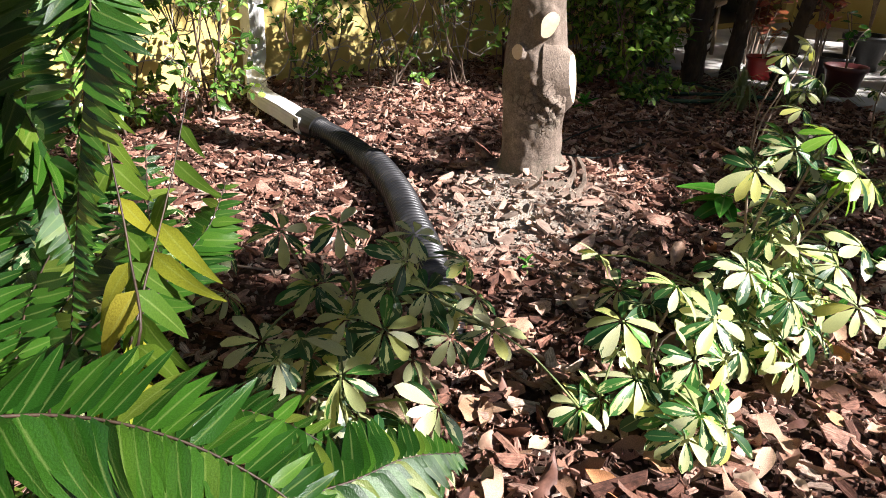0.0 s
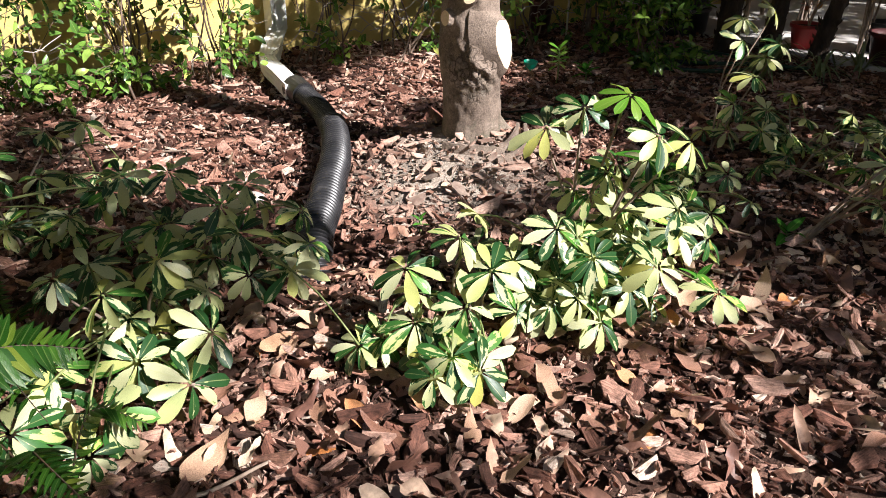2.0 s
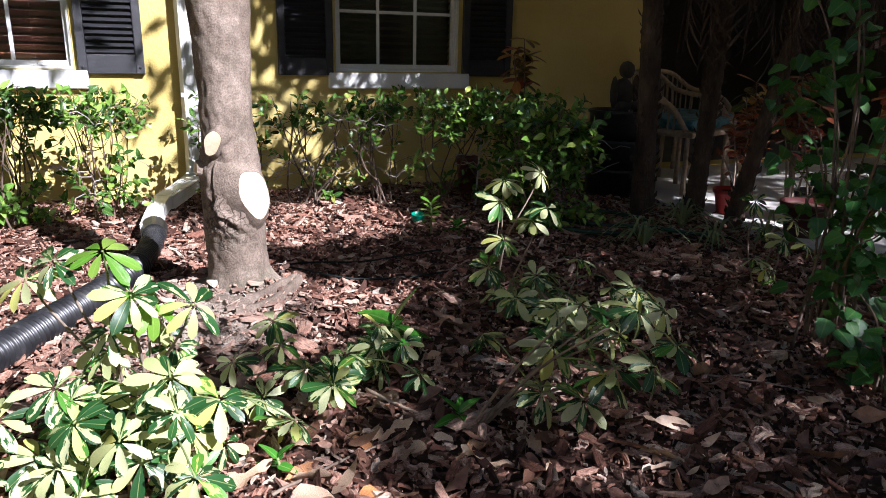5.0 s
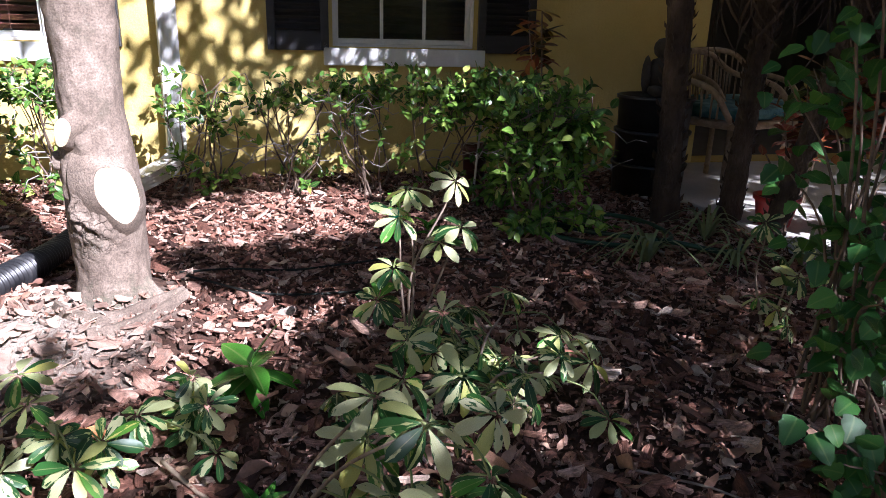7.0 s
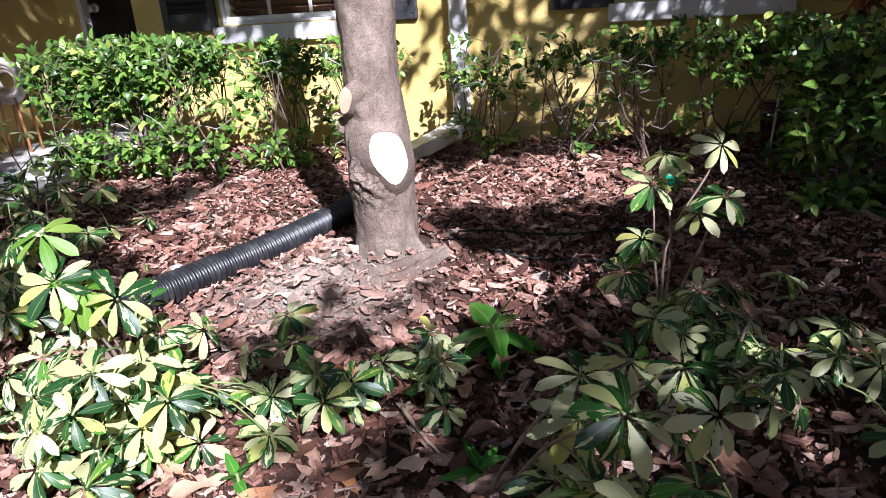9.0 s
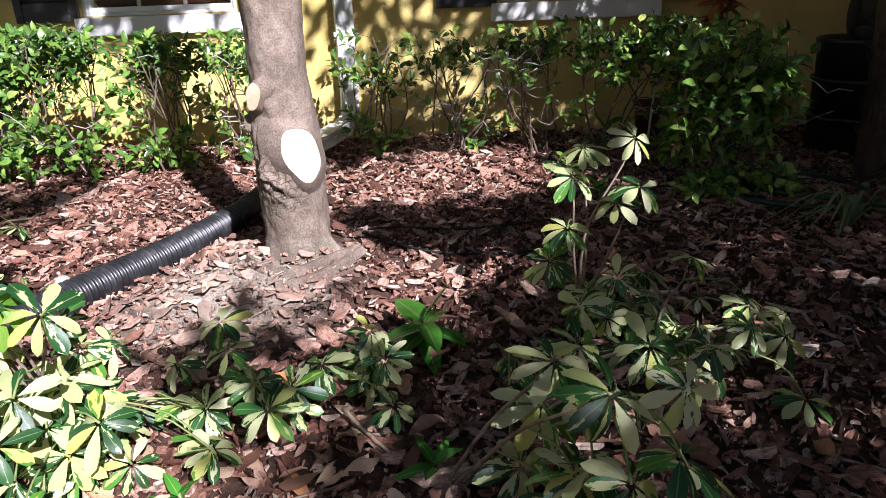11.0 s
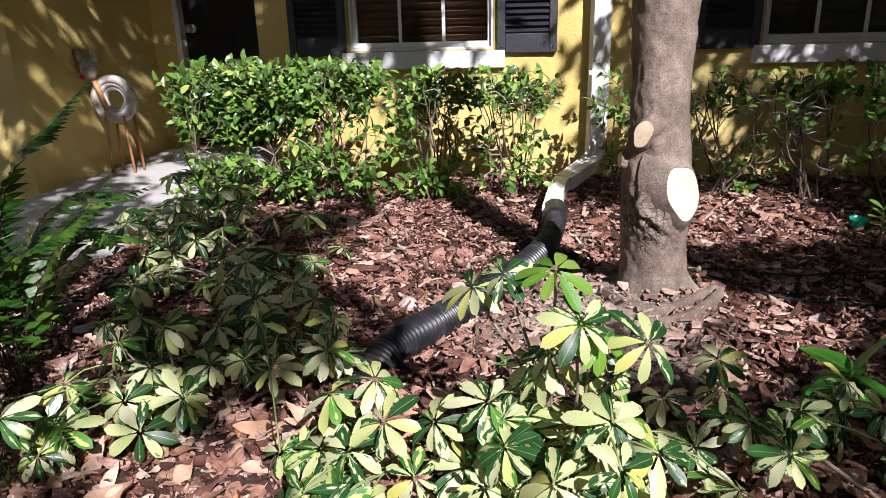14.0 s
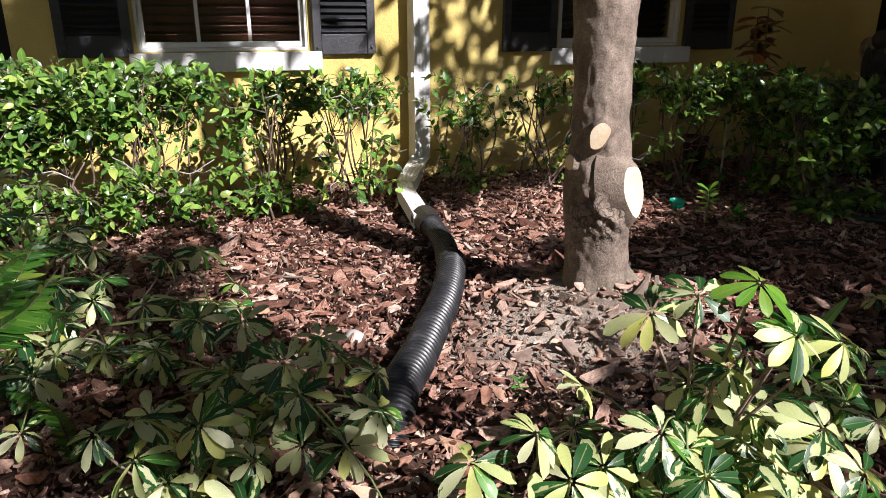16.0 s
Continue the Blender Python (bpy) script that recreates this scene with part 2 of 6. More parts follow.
MAT["fern"] = leaf_mat("fern_leaflet", [(0.0, (0.009, 0.040, 0.004)), (0.4, (0.018, 0.070, 0.006)), (0.85, (0.046, 0.130, 0.011)), (1.0, (0.13, 0.17, 0.02))], "object", rough=0.33, trans=0.30, vein=0.2)
MAT["fern_old"] = leaf_mat("yellowing_fern_leaflet", [(0.0, (0.06, 0.13, 0.015)), (0.62, (0.12, 0.19, 0.018)), (0.86, (0.34, 0.33, 0.03)), (1.0, (0.42, 0.33, 0.05))], "object", rough=0.35, trans=0.4, vein=0.25)
MAT["lime"] = leaf_mat("young_lime_leaf", [(0.0, (0.08, 0.23, 0.02)), (0.5, (0.15, 0.33, 0.03)), (1.0, (0.32, 0.42, 0.09))], "object", rough=0.3, trans=0.4, vein=0.3)
MAT["vine"] = leaf_mat("heart_leaf", [(0.0, (0.025, 0.10, 0.02)), (0.7, (0.045, 0.16, 0.03)), (1.0, (0.09, 0.24, 0.05))], "object", rough=0.4, trans=0.3, vein=0.2)
MAT["magnolia"] = leaf_mat("glossy_leaf", [(0.0, (0.03, 0.13, 0.018)), (1.0, (0.07, 0.25, 0.025))], "object", rough=0.18, trans=0.2)
MAT["grassy"] = leaf_mat("striped_blade", [(0.0, (0.08, 0.15, 0.05)), (0.6, (0.20, 0.24, 0.11)), (1.0, (0.38, 0.36, 0.20))], "island", rough=0.5, trans=0.3)
MAT["croton"] = leaf_mat("croton_leaf", [(0.0, (0.05, 0.09, 0.02)), (0.4, (0.22, 0.05, 0.025)), (0.7, (0.38, 0.10, 0.04)), (1.0, (0.42, 0.30, 0.05))], "object", rough=0.35, trans=0.2)
MAT["redleaf"] = leaf_mat("copper_leaf", [(0.0, (0.10, 0.03, 0.02)), (0.5, (0.30, 0.06, 0.04)), (0.8, (0.42, 0.10, 0.05)), (1.0, (0.12, 0.18, 0.04))], "object", rough=0.45, trans=0.3)
MAT["twig"] = mottled("twig", [(0.3, (0.12, 0.08, 0.055)), (0.7, (0.33, 0.26, 0.20))], 25, 160, 0.85)
MAT["hedgestem"] = mottled("hedge_stem", [(0.3, (0.06, 0.038, 0.026)), (0.7, (0.20, 0.14, 0.10))], 25, 160, 0.85)
MAT["greytwig"] = mottled("grey_dry_twig", [(0.3, (0.26, 0.23, 0.20)), (0.7, (0.46, 0.42, 0.38))], 25, 160, 0.85)
MAT["paletwig"] = mottled("pale_twig", [(0.3, (0.30, 0.22, 0.15)), (0.7, (0.46, 0.36, 0.26))], 25, 160, 0.8)
MAT["greenstem"] = mottled("green_stem", [(0.3, (0.10, 0.16, 0.04)), (0.7, (0.24, 0.26, 0.10))], 20, 120, 0.6)
MAT["frondstem"] = mottled("frond_stem", [(0.3, (0.018, 0.010, 0.007)), (0.7, (0.060, 0.034, 0.016))], 20, 120, 0.6)
MAT["cut"] = mottled("fresh_cut_wood", [(0.35, (0.60, 0.45, 0.29)), (0.7, (0.72, 0.59, 0.42))], 18, 110, 0.7)
MAT["pipe"] = mottled("dusty_black_plastic", [(0.30, (0.008, 0.008, 0.009)), (0.58, (0.022, 0.022, 0.024)), (0.80, (0.080, 0.076, 0.072))], 16, 150, 0.38, spec=0.5, bump_s=0.2, dist=0.001)
MAT["cable"] = mottled("matt_black_rubber", [(0.3, (0.010, 0.011, 0.010)), (0.8, (0.030, 0.034, 0.028))], 20, 90, 0.75, spec=0.2)
MAT["black"] = mottled("black_plastic", [(0.3, (0.010, 0.010, 0.011)), (0.8, (0.040, 0.039, 0.038))], 9, 70, 0.36, spec=0.5)
MAT["concrete"] = mottled("concrete", [(0.3, (0.40, 0.38, 0.35)), (0.7, (0.56, 0.54, 0.50))], 3, 130, 0.9, bump_s=0.25)
MAT["rubberhose"] = mottled("green_hose", [(0.3, (0.006, 0.028, 0.013)), (0.8, (0.012, 0.06, 0.026))], 9, 70, 0.4)
MAT["red"] = mottled("red_plastic", [(0.3, (0.30, 0.02, 0.02)), (0.8, (0.42, 0.045, 0.04))], 8, 80, 0.4)
MAT["darkred"] = mottled("dark_red_plastic", [(0.3, (0.05, 0.010, 0.010)), (0.8, (0.09, 0.016, 0.015))], 8, 80, 0.45)
MAT["cup"] = mottled("green_plastic", [(0.3, (0.0, 0.22, 0.13)), (0.8, (0.01, 0.33, 0.20))], 8, 80, 0.3)
MAT["stone"] = mottled("pale_stone", [(0.3, (0.36, 0.33, 0.29)), (0.8, (0.52, 0.49, 0.44))], 20, 120, 0.85)
MAT["bluecloth"] = mottled("blue_cushion", [(0.3, (0.02, 0.10, 0.13)), (0.8, (0.20, 0.38, 0.38))], 14, 150, 0.9)
MAT["rattan"] = mottled("rattan", [(0.3, (0.22, 0.15, 0.09)), (0.7, (0.36, 0.27, 0.18))], 30, 150, 0.65)
MAT["birch"] = mottled("birch_bark", [(0.3, (0.30, 0.26, 0.22)), (0.7, (0.62, 0.58, 0.52))], 25, 140, 0.8)
MAT["orangewood"] = mottled("varnished_wood", [(0.3, (0.36, 0.15, 0.05)), (0.7, (0.52, 0.26, 0.10))], 12, 110, 0.5, stretch=(6, 6, 1))
MAT["redpom"] = mottled("red_felt", [(0.3, (0.5, 0.02, 0.01)), (0.7, (0.65, 0.04, 0.03))], 30, 150, 0.9)
MAT["doll"] = mottled("dark_cloth", [(0.3, (0.02, 0.018, 0.016)), (0.7, (0.07, 0.06, 0.05))], 14, 150, 0.9)
MAT["palmbark"] = mottled("palm_bark", [(0.3, (0.03, 0.020, 0.015)), (0.6, (0.08, 0.052, 0.036)), (0.8, (0.17, 0.12, 0.085))], 14, 90, 0.95, bump_s=1.0, dist=0.02, stretch=(1, 1, 0.4))
MAT["door"] = mottled("black_door_paint", [(0.3, (0.006, 0.006, 0.007)), (0.8, (0.012, 0.012, 0.012))], 4, 90, 0.55, spec=0.3)
MAT["shutter"] = mottled("black_shutter_vinyl", [(0.3, (0.016, 0.016, 0.019)), (0.8, (0.034, 0.034, 0.038))], 5, 120, 0.38, stretch=(1, 1, 7), bump_s=0.5)
MAT["white"] = mottled("white_paint", [(0.25, (0.60, 0.59, 0.56)), (0.6, (0.74, 0.735, 0.72))], 3, 60, 0.5, bump_s=0.1)
MAT["sash"] = mottled("white_vinyl", [(0.25, (0.60, 0.59, 0.56)), (0.6, (0.74, 0.73, 0.70))], 4, 60, 0.4, bump_s=0.05)
MAT["spout"] = mottled("weathered_white_aluminium", [(0.25, (0.50, 0.48, 0.45)), (0.45, (0.70, 0.69, 0.66)), (0.7, (0.80, 0.79, 0.77))], 9, 60, 0.45, bump_s=0.1, stretch=(1, 1, 0.4))
MAT["blind"] = mottled("red_wood_blind", [(0.3, (0.11, 0.038, 0.028)), (0.7, (0.18, 0.062, 0.045))], 8, 90, 0.45, stretch=(0.3, 3, 3))
MAT["darkblind"] = mottled("dark_wood_blind", [(0.3, (0.02, 0.018, 0.018)), (0.7, (0.05, 0.045, 0.042))], 8, 90, 0.5, stretch=(0.3, 3, 3))
# dark tone carries the indoor shade of the unseen rooms
MAT["room"] = mottled("painted_room_shade", [(0.3, (0.085, 0.075, 0.062)), (0.7, (0.12, 0.11, 0.092))], 2, 60, 0.9)
MAT["roof"] = mottled("roof_shingle", [(0.3, (0.10, 0.085, 0.075)), (0.7, (0.20, 0.17, 0.15))], 5, 60, 0.95)
MAT["lawn"] = mottled("rough_ground", [(0.3, (0.04, 0.05, 0.02)), (0.7, (0.09, 0.10, 0.04))], 3, 60, 0.95)
MAT["knob"] = mottled("brushed_nickel", [(0.3, (0.45, 0.44, 0.42)), (0.7, (0.60, 0.59, 0.57))], 5, 60, 0.3, metal=1.0)


def stucco_mat():
    m, nt, lk, b = material("yellow_stucco", 0.9, 0, 0.25)
    n1 = noise_tex(nt, lk, 1.6, 5)
    n2 = noise_tex(nt, lk, 55, 5, 0.6)
    n3 = noise_tex(nt, lk, 160, 3, 0.6)
    r = ramp(nt, [(0.25, (0.50, 0.375, 0.115)), (0.5, (0.60, 0.465, 0.155)), (0.75, (0.67, 0.54, 0.21))])
    lk.new(n1.outputs[0], r.inputs[0])
    c = mixc(nt, lk, 0.18, r.outputs[0], n3.outputs[0], "OVERLAY")
    lk.new(c, b.inputs["Base Color"])
    sm = nt.new("ShaderNodeMath")
    sm.operation = "MULTIPLY_ADD"
    sm.inputs[1].default_value = 0.3
    lk.new(n3.outputs[0], sm.inputs[0])
    lk.new(n2.outputs[0], sm.inputs[2])
    bump(nt, lk, b, sm.outputs[0], 0.7, 0.008)
    return m


MAT["stucco"] = stucco_mat()


def bark_mat(name, scar=False):
    """Smooth grey-brown bark with fine lenticels; scar adds the cracked callus under the two cuts."""
    m, nt, lk, b = material(name, 0.85, 0, 0.3)
    n1 = noise_tex(nt, lk, 7, 6, 0.65)
    n2 = noise_tex(nt, lk, 190, 4, 0.65)
    n3 = noise_tex(nt, lk, 34, 6, 0.75, stretch=(1, 1, 1.5))
    r = ramp(nt, [(0.25, (0.090, 0.066, 0.050)), (0.5, (0.180, 0.137, 0.106)), (0.75, (0.300, 0.238, 0.190))])
    lk.new(n1.outputs[0], r.inputs[0])
    c = mixc(nt, lk, 0.45, r.outputs[0], n3.outputs[0], "OVERLAY")
    nc = ramp(nt, [(0.34, (0.06, 0.06, 0.06)), (0.5, (0.48, 0.48, 0.48)), (0.66, (0.94, 0.94, 0.94))])
    lk.new(n2.outputs[0], nc.inputs[0])
    c = mixc(nt, lk, 0.38, c, nc.outputs[0], "OVERLAY")
    # dark and pale lichen in blotches
    for scale, lo, col, amount in ((8, 0.53, (0.075, 0.066, 0.045), 0.45), (17, 0.60, (0.30, 0.285, 0.235), 0.45)):
        li = ramp(nt, [(lo, (0, 0, 0)), (lo + 0.10, (1, 1, 1))])
        lk.new(noise_tex(nt, lk, scale, 7, 0.75).outputs[0], li.inputs[0])
        f = nt.new("ShaderNodeMath")
        f.operation = "MULTIPLY"
        f.inputs[1].default_value = amount
        lk.new(li.outputs[0], f.inputs[0])
        c = mixc(nt, lk, f.outputs[0], c, col)
    sm = nt.new("ShaderNodeMath")
    sm.operation = "MULTIPLY_ADD"
    sm.inputs[1].default_value = 0.5
    lk.new(n2.outputs[0], sm.inputs[0])
    lk.new(n3.outputs[0], sm.inputs[2])
    height = sm.outputs[0]
    if scar:
        tc = nt.new("ShaderNodeTexCoord")
        mp = nt.new("ShaderNodeMapping")
        mp.inputs["Location"].default_value = (0.055 * 3, 0.11 * 3, -0.31 * 4)
        mp.inputs["Scale"].default_value = (3, 3, 4)
        lk.new(tc.outputs["Object"], mp.inputs[0])
        ln = nt.new("ShaderNodeVectorMath")
        ln.operation = "LENGTH"
        lk.new(mp.outputs[0], ln.inputs[0])
        wob = nt.new("ShaderNodeMath")
        wob.operation = "MULTIPLY_ADD"
        wob.inputs[1].default_value = 0.9
        lk.new(noise_tex(nt, lk, 22, 4).outputs[0], wob.inputs[0])
        lk.new(ln.outputs["Value"], wob.inputs[2])
        where = ramp(nt, [(0.55, (1, 1, 1)), (0.90, (0, 0, 0))])
        lk.new(wob.outputs[0], where.inputs[0])
        warp = nt.new("ShaderNodeMix")
        warp.data_type = "RGBA"
        warp.blend_type = "ADD"
        warp.inputs[0].default_value = 0.05
        lk.new(tc.outputs["Object"], warp.inputs[6])
        lk.new(noise_tex(nt, lk, 30, 4).outputs[1], warp.inputs[7])
        vo = nt.new("ShaderNodeTexVoronoi")
        vo.feature = "DISTANCE_TO_EDGE"
        vo.inputs["Scale"].default_value = 27
        lk.new(warp.outputs[2], vo.inputs["Vector"])
        crack = ramp(nt, [(0.0, (1, 1, 1)), (0.085, (0, 0, 0))])
        lk.new(vo.outputs["Distance"], crack.inputs[0])
        cf = nt.new("ShaderNodeMath")
        cf.operation = "MULTIPLY"
        lk.new(crack.outputs[0], cf.inputs[0])
        lk.new(where.outputs[0], cf.inputs[1])
        half = nt.new("ShaderNodeMath")
        half.operation = "MULTIPLY"
        half.inputs[1].default_value = 0.8
        lk.new(cf.outputs[0], half.inputs[0])
        c = mixc(nt, lk, half.outputs[0], c, (0.035, 0.024, 0.016))
        sub = nt.new("ShaderNodeMath")
        sub.operation = "MULTIPLY_ADD"
        sub.inputs[1].default_value = -2.2
        lk.new(cf.outputs[0], sub.inputs[0])
        lk.new(height, sub.inputs[2])
        height = sub.outputs[0]
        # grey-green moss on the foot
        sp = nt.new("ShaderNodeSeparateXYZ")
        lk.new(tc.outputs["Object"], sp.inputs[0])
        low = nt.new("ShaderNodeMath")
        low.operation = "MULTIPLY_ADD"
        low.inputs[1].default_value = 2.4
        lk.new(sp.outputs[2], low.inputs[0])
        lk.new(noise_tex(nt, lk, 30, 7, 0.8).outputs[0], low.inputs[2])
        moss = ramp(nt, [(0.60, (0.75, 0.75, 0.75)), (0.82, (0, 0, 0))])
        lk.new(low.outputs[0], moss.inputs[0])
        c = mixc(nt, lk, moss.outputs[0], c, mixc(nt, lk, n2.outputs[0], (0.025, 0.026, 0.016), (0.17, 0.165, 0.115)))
    lk.new(c, b.inputs["Base Color"])
    bump(nt, lk, b, height, 0.6, 0.006)
    return m


MAT["bark"] = bark_mat("smooth_grey_bark")
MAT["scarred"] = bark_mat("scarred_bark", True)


def glass_mat():
    m, nt, lk, b = material("window_glass", 0.03, 0, 0.5)
    b.inputs["Base Color"].default_value = (0.85, 0.9, 0.9, 1)
    b.inputs["Transmission Weight"].default_value = 1.0
    b.inputs["IOR"].default_value = 1.45
    n = noise_tex(nt, lk, 2, 2)
    bump(nt, lk, b, n.outputs[0], 0.03, 0.002)
    return m


MAT["glass"] = glass_mat()


# ---- mesh helpers ----
def to_mesh(name, verts, faces, mat, uvs=None, smooth=False):
    me = bpy.data.meshes.new(name)
    me.from_pydata([tuple(v) for v in verts], [], faces)
    if uvs is not None:
        lay = me.uv_layers.new(name="UVMap")
        idx = np.empty(len(me.loops), dtype=np.int32)
        me.loops.foreach_get("vertex_index", idx)
        lay.data.foreach_set("uv", np.asarray(uvs, dtype=np.float32)[idx].ravel())
    if smooth:
        me.polygons.foreach_set("use_smooth", np.ones(len(me.polygons), dtype=bool))
    me.materials.append(mat)
    me.update()
    return me


def bm_mesh(name, bm, mat, smooth=False):
    me = bpy.data.meshes.new(name)
    bmesh.ops.recalc_face_normals(bm, faces=bm.faces[:])
    bm.to_mesh(me)
    bm.free()
    if smooth:
        me.polygons.foreach_set("use_smooth", np.ones(len(me.polygons), dtype=bool))
    me.materials.append(mat)
    return me


def child(name, me, parent, m=None, label=""):
    ob = new(name, me)
    ob.parent = parent
    if m is not None:
        ob.matrix_basis = m
    if label:
        ob["label"] = label
    return ob


def part(name, bm, mat, parent, label="", smooth=False):
    return child(name, bm_mesh(name, bm, mat, smooth), parent, None, label)


def thing(name, at, label, category, group="", kind=""):
    e = new(name)
    e.empty_display_size = 0.1
    e.location = at
    return tagged(e, label, category, group, kind)


def add_box(bm, lo, hi, bevel=0.0, m=None):
    lo, hi = Vector(lo), Vector(hi)
    r = bmesh.ops.create_cube(bm, size=1.0)
    vs = r["verts"]
    bmesh.ops.scale(bm, vec=hi - lo, verts=vs)
    bmesh.ops.translate(bm, vec=(lo + hi) / 2, verts=vs)
    if m is not None:
        bmesh.ops.transform(bm, matrix=m, verts=vs)
    if bevel:
        es = list({e for v in vs for e in v.link_edges})
        bmesh.ops.bevel(bm, geom=es, offset=bevel, segments=2, affect="EDGES", profile=0.5)
    return bm


def box(lo, hi, bevel=0.0):
    return add_box(bmesh.new(), lo, hi, bevel)


def curve_points(ctrl, n):
    """Catmull-Rom through the control points."""
    P = [Vector(c) for c in ctrl]
    P = [P[0] * 2 - P[1], *P, P[-1] * 2 - P[-2]]
    out = []
    segs = len(P) - 3
    for k in range(n):
        f = k / (n - 1) * segs
        i = min(int(f), segs - 1)
        t = f - i
        a, b, c, d = P[i:i + 4]
        out.append(0.5 * ((2 * b) + (c - a) * t + (2 * a - 5 * b + 4 * c - d) * t * t + (3 * b - a - 3 * c + d) * t ** 3))
    return out


def tube_data(pts, radii, sides=6, cap=True):
    verts, faces = [], []
    n = len(pts)
    up = None
    for k, p in enumerate(pts):
        d = (pts[min(k + 1, n - 1)] - pts[max(k - 1, 0)]).normalized()
        if up is None:
            up = d.orthogonal().normalized()
        up = (up - d * up.dot(d)).normalized()
        side = d.cross(up)
        r = radii[k] if isinstance(radii, (list, tuple)) else radii
        for j in range(sides):
            a = 2 * math.pi * j / sides
            verts.append(p + (up * math.cos(a) + side * math.sin(a)) * r)
    for k in range(n - 1):
        for j in range(sides):
            a, b = k * sides + j, k * sides + (j + 1) % sides
            faces.append((a, b, b + sides, a + sides))
    if cap:
        faces.append(tuple(range(sides))[::-1])
        faces.append(tuple((n - 1) * sides + j for j in range(sides)))
    return verts, faces


class Pile:
    """Collects many small meshes into one."""

    def __init__(self):
        self.v, self.f, self.u = [], [], []

    def add(self, verts, faces, uvs=None, m=None):
        o = len(self.v)
        self.v += [m @ Vector(v) for v in verts] if m is not None else list(verts)
        self.f += [tuple(i + o for i in f) for f in faces]
        self.u += list(uvs) if uvs is not None else [(0, 0)] * len(verts)

    def mesh(self, name, mat, smooth=False):
        return to_mesh(name, self.v, self.f, mat, self.u, smooth)


def leaf_data(length, width, fold=0.2, droop=0.25, n=5, tip=1.0, heart=False, wave=0.0, rnd=None, blunt=False):
    """A leaf along +x, its face up: a folded, drooping blade. Gives verts, faces, uvs."""
    v, f, u = [], [], []
    for k in range(n + 1):
        t = k / n
        if heart:
            w = width * 0.5 * math.sin(math.pi * min(1.0, t ** 0.62 * 0.93 + 0.07)) ** 0.6 * (1 + 0.10 * math.sin(t * 17 + (rnd or 0)))
        elif blunt:
            w = width * 0.5 * (0.06 + 0.94 * math.sin(math.pi * 0.5 * min(1.0, t / 0.62)) ** 1.1) * (1 - max(0.0, (t - 0.62) / 0.38) ** 2.6) ** 0.5
        else:
            w = width * 0.5 * math.sin(math.pi * min(1.0, t ** (0.75 * tip) * 0.97 + 0.03)) ** 0.75
        if k == n:
            w = width * 0.02
        x = length * (t - 0.12 * droop * t * t)
        z = -droop * length * t * t
        wv = wave * width * math.sin(t * 9 + (rnd or 0))
        zz = fold * w
        v += [(x, w, z + zz + wv), (x, 0, z), (x, -w, z + zz - wv)]
        u += [(t, 1.0), (t, 0.5), (t, 0.0)]
    for k in range(n):
        a = k * 3
        f += [(a, a + 1, a + 4, a + 3), (a + 1, a + 2, a + 5, a + 4)]
    return v, f, u


def turn_to(pos, direction, normal, roll=0.0, scale=1.0):
    """A pose whose +x runs along direction and whose +z lies near normal."""
    x = Vector(direction).normalized()
    z = Vector(normal)
    z = z - x * z.dot(x)
    z = z.normalized() if z.length > 1e-4 else x.orthogonal().normalized()
    y = z.cross(x)
    m = Matrix((x, y, z)).transposed().to_4x4()
    return Matrix.Translation(pos) @ m @ Matrix.Rotation(roll, 4, "X") @ Matrix.Scale(scale, 4)


# ---- ground ----
def ground_z(x, y):
    near = max(0.0, min(1.0, (4.6 - y) / 0.4)) * max(0.0, min(1.0, (y + 1.0) / 0.8))
    z = 0.012 * noise.noise((x * 2.1, y * 2.1, 3.0)) + 0.006 * noise.noise((x * 6, y * 6, 1.0))
    mound = 0.122 * math.exp(-((x - 2.74) ** 2 + (y - 2.64) ** 2) / 0.078)
    return (z + mound) * near


def build_ground():
    n = 150
    xs = np.concatenate([[-600, -60, -10, -3], np.linspace(-1.4, 6.6, n), [9, 16, 60, 600]])
    ys = np.concatenate([[-600, -60, -10, -3], np.linspace(-1.0, 4.7, 110), [9, 16, 60, 600]])
    verts = [(float(x), float(y), ground_z(float(x), float(y)) if -1.4 <= x <= 6.6 and -1 <= y <= 4.7 else 0.0) for y in ys for x in xs]
    w = len(xs)
    faces = [(j * w + i, j * w + i + 1, (j + 1) * w + i + 1, (j + 1) * w + i) for j in range(len(ys) - 1) for i in range(w - 1)]
    ob = new("ground", to_mesh("ground", verts, faces, MAT["soil"], smooth=True))
    tagged(ob, "dark sandy soil under bark mulch, bare round the tree", "ground", kind="structure")


build_ground()

WALL_Y = 4.68


# ---- house ----
def wall_panel(bm, x0, x1, y0, y1, z0, z1, holes=()):
    """A wall slab in the xz plane with rectangular holes (x0, x1, z0, z1), made of boxes that butt."""
    xs = sorted({x0, x1, *[h[0] for h in holes], *[h[1] for h in holes]})
    for a, b in zip(xs, xs[1:]):
        spans = sorted((h[2], h[3]) for h in holes if h[0] <= a and h[1] >= b)
        z = z0
        for s, e in [*spans, (z1, z1)]:
            if s > z:
                add_box(bm, (a, y0, z), (b, y1, s))
            z = e


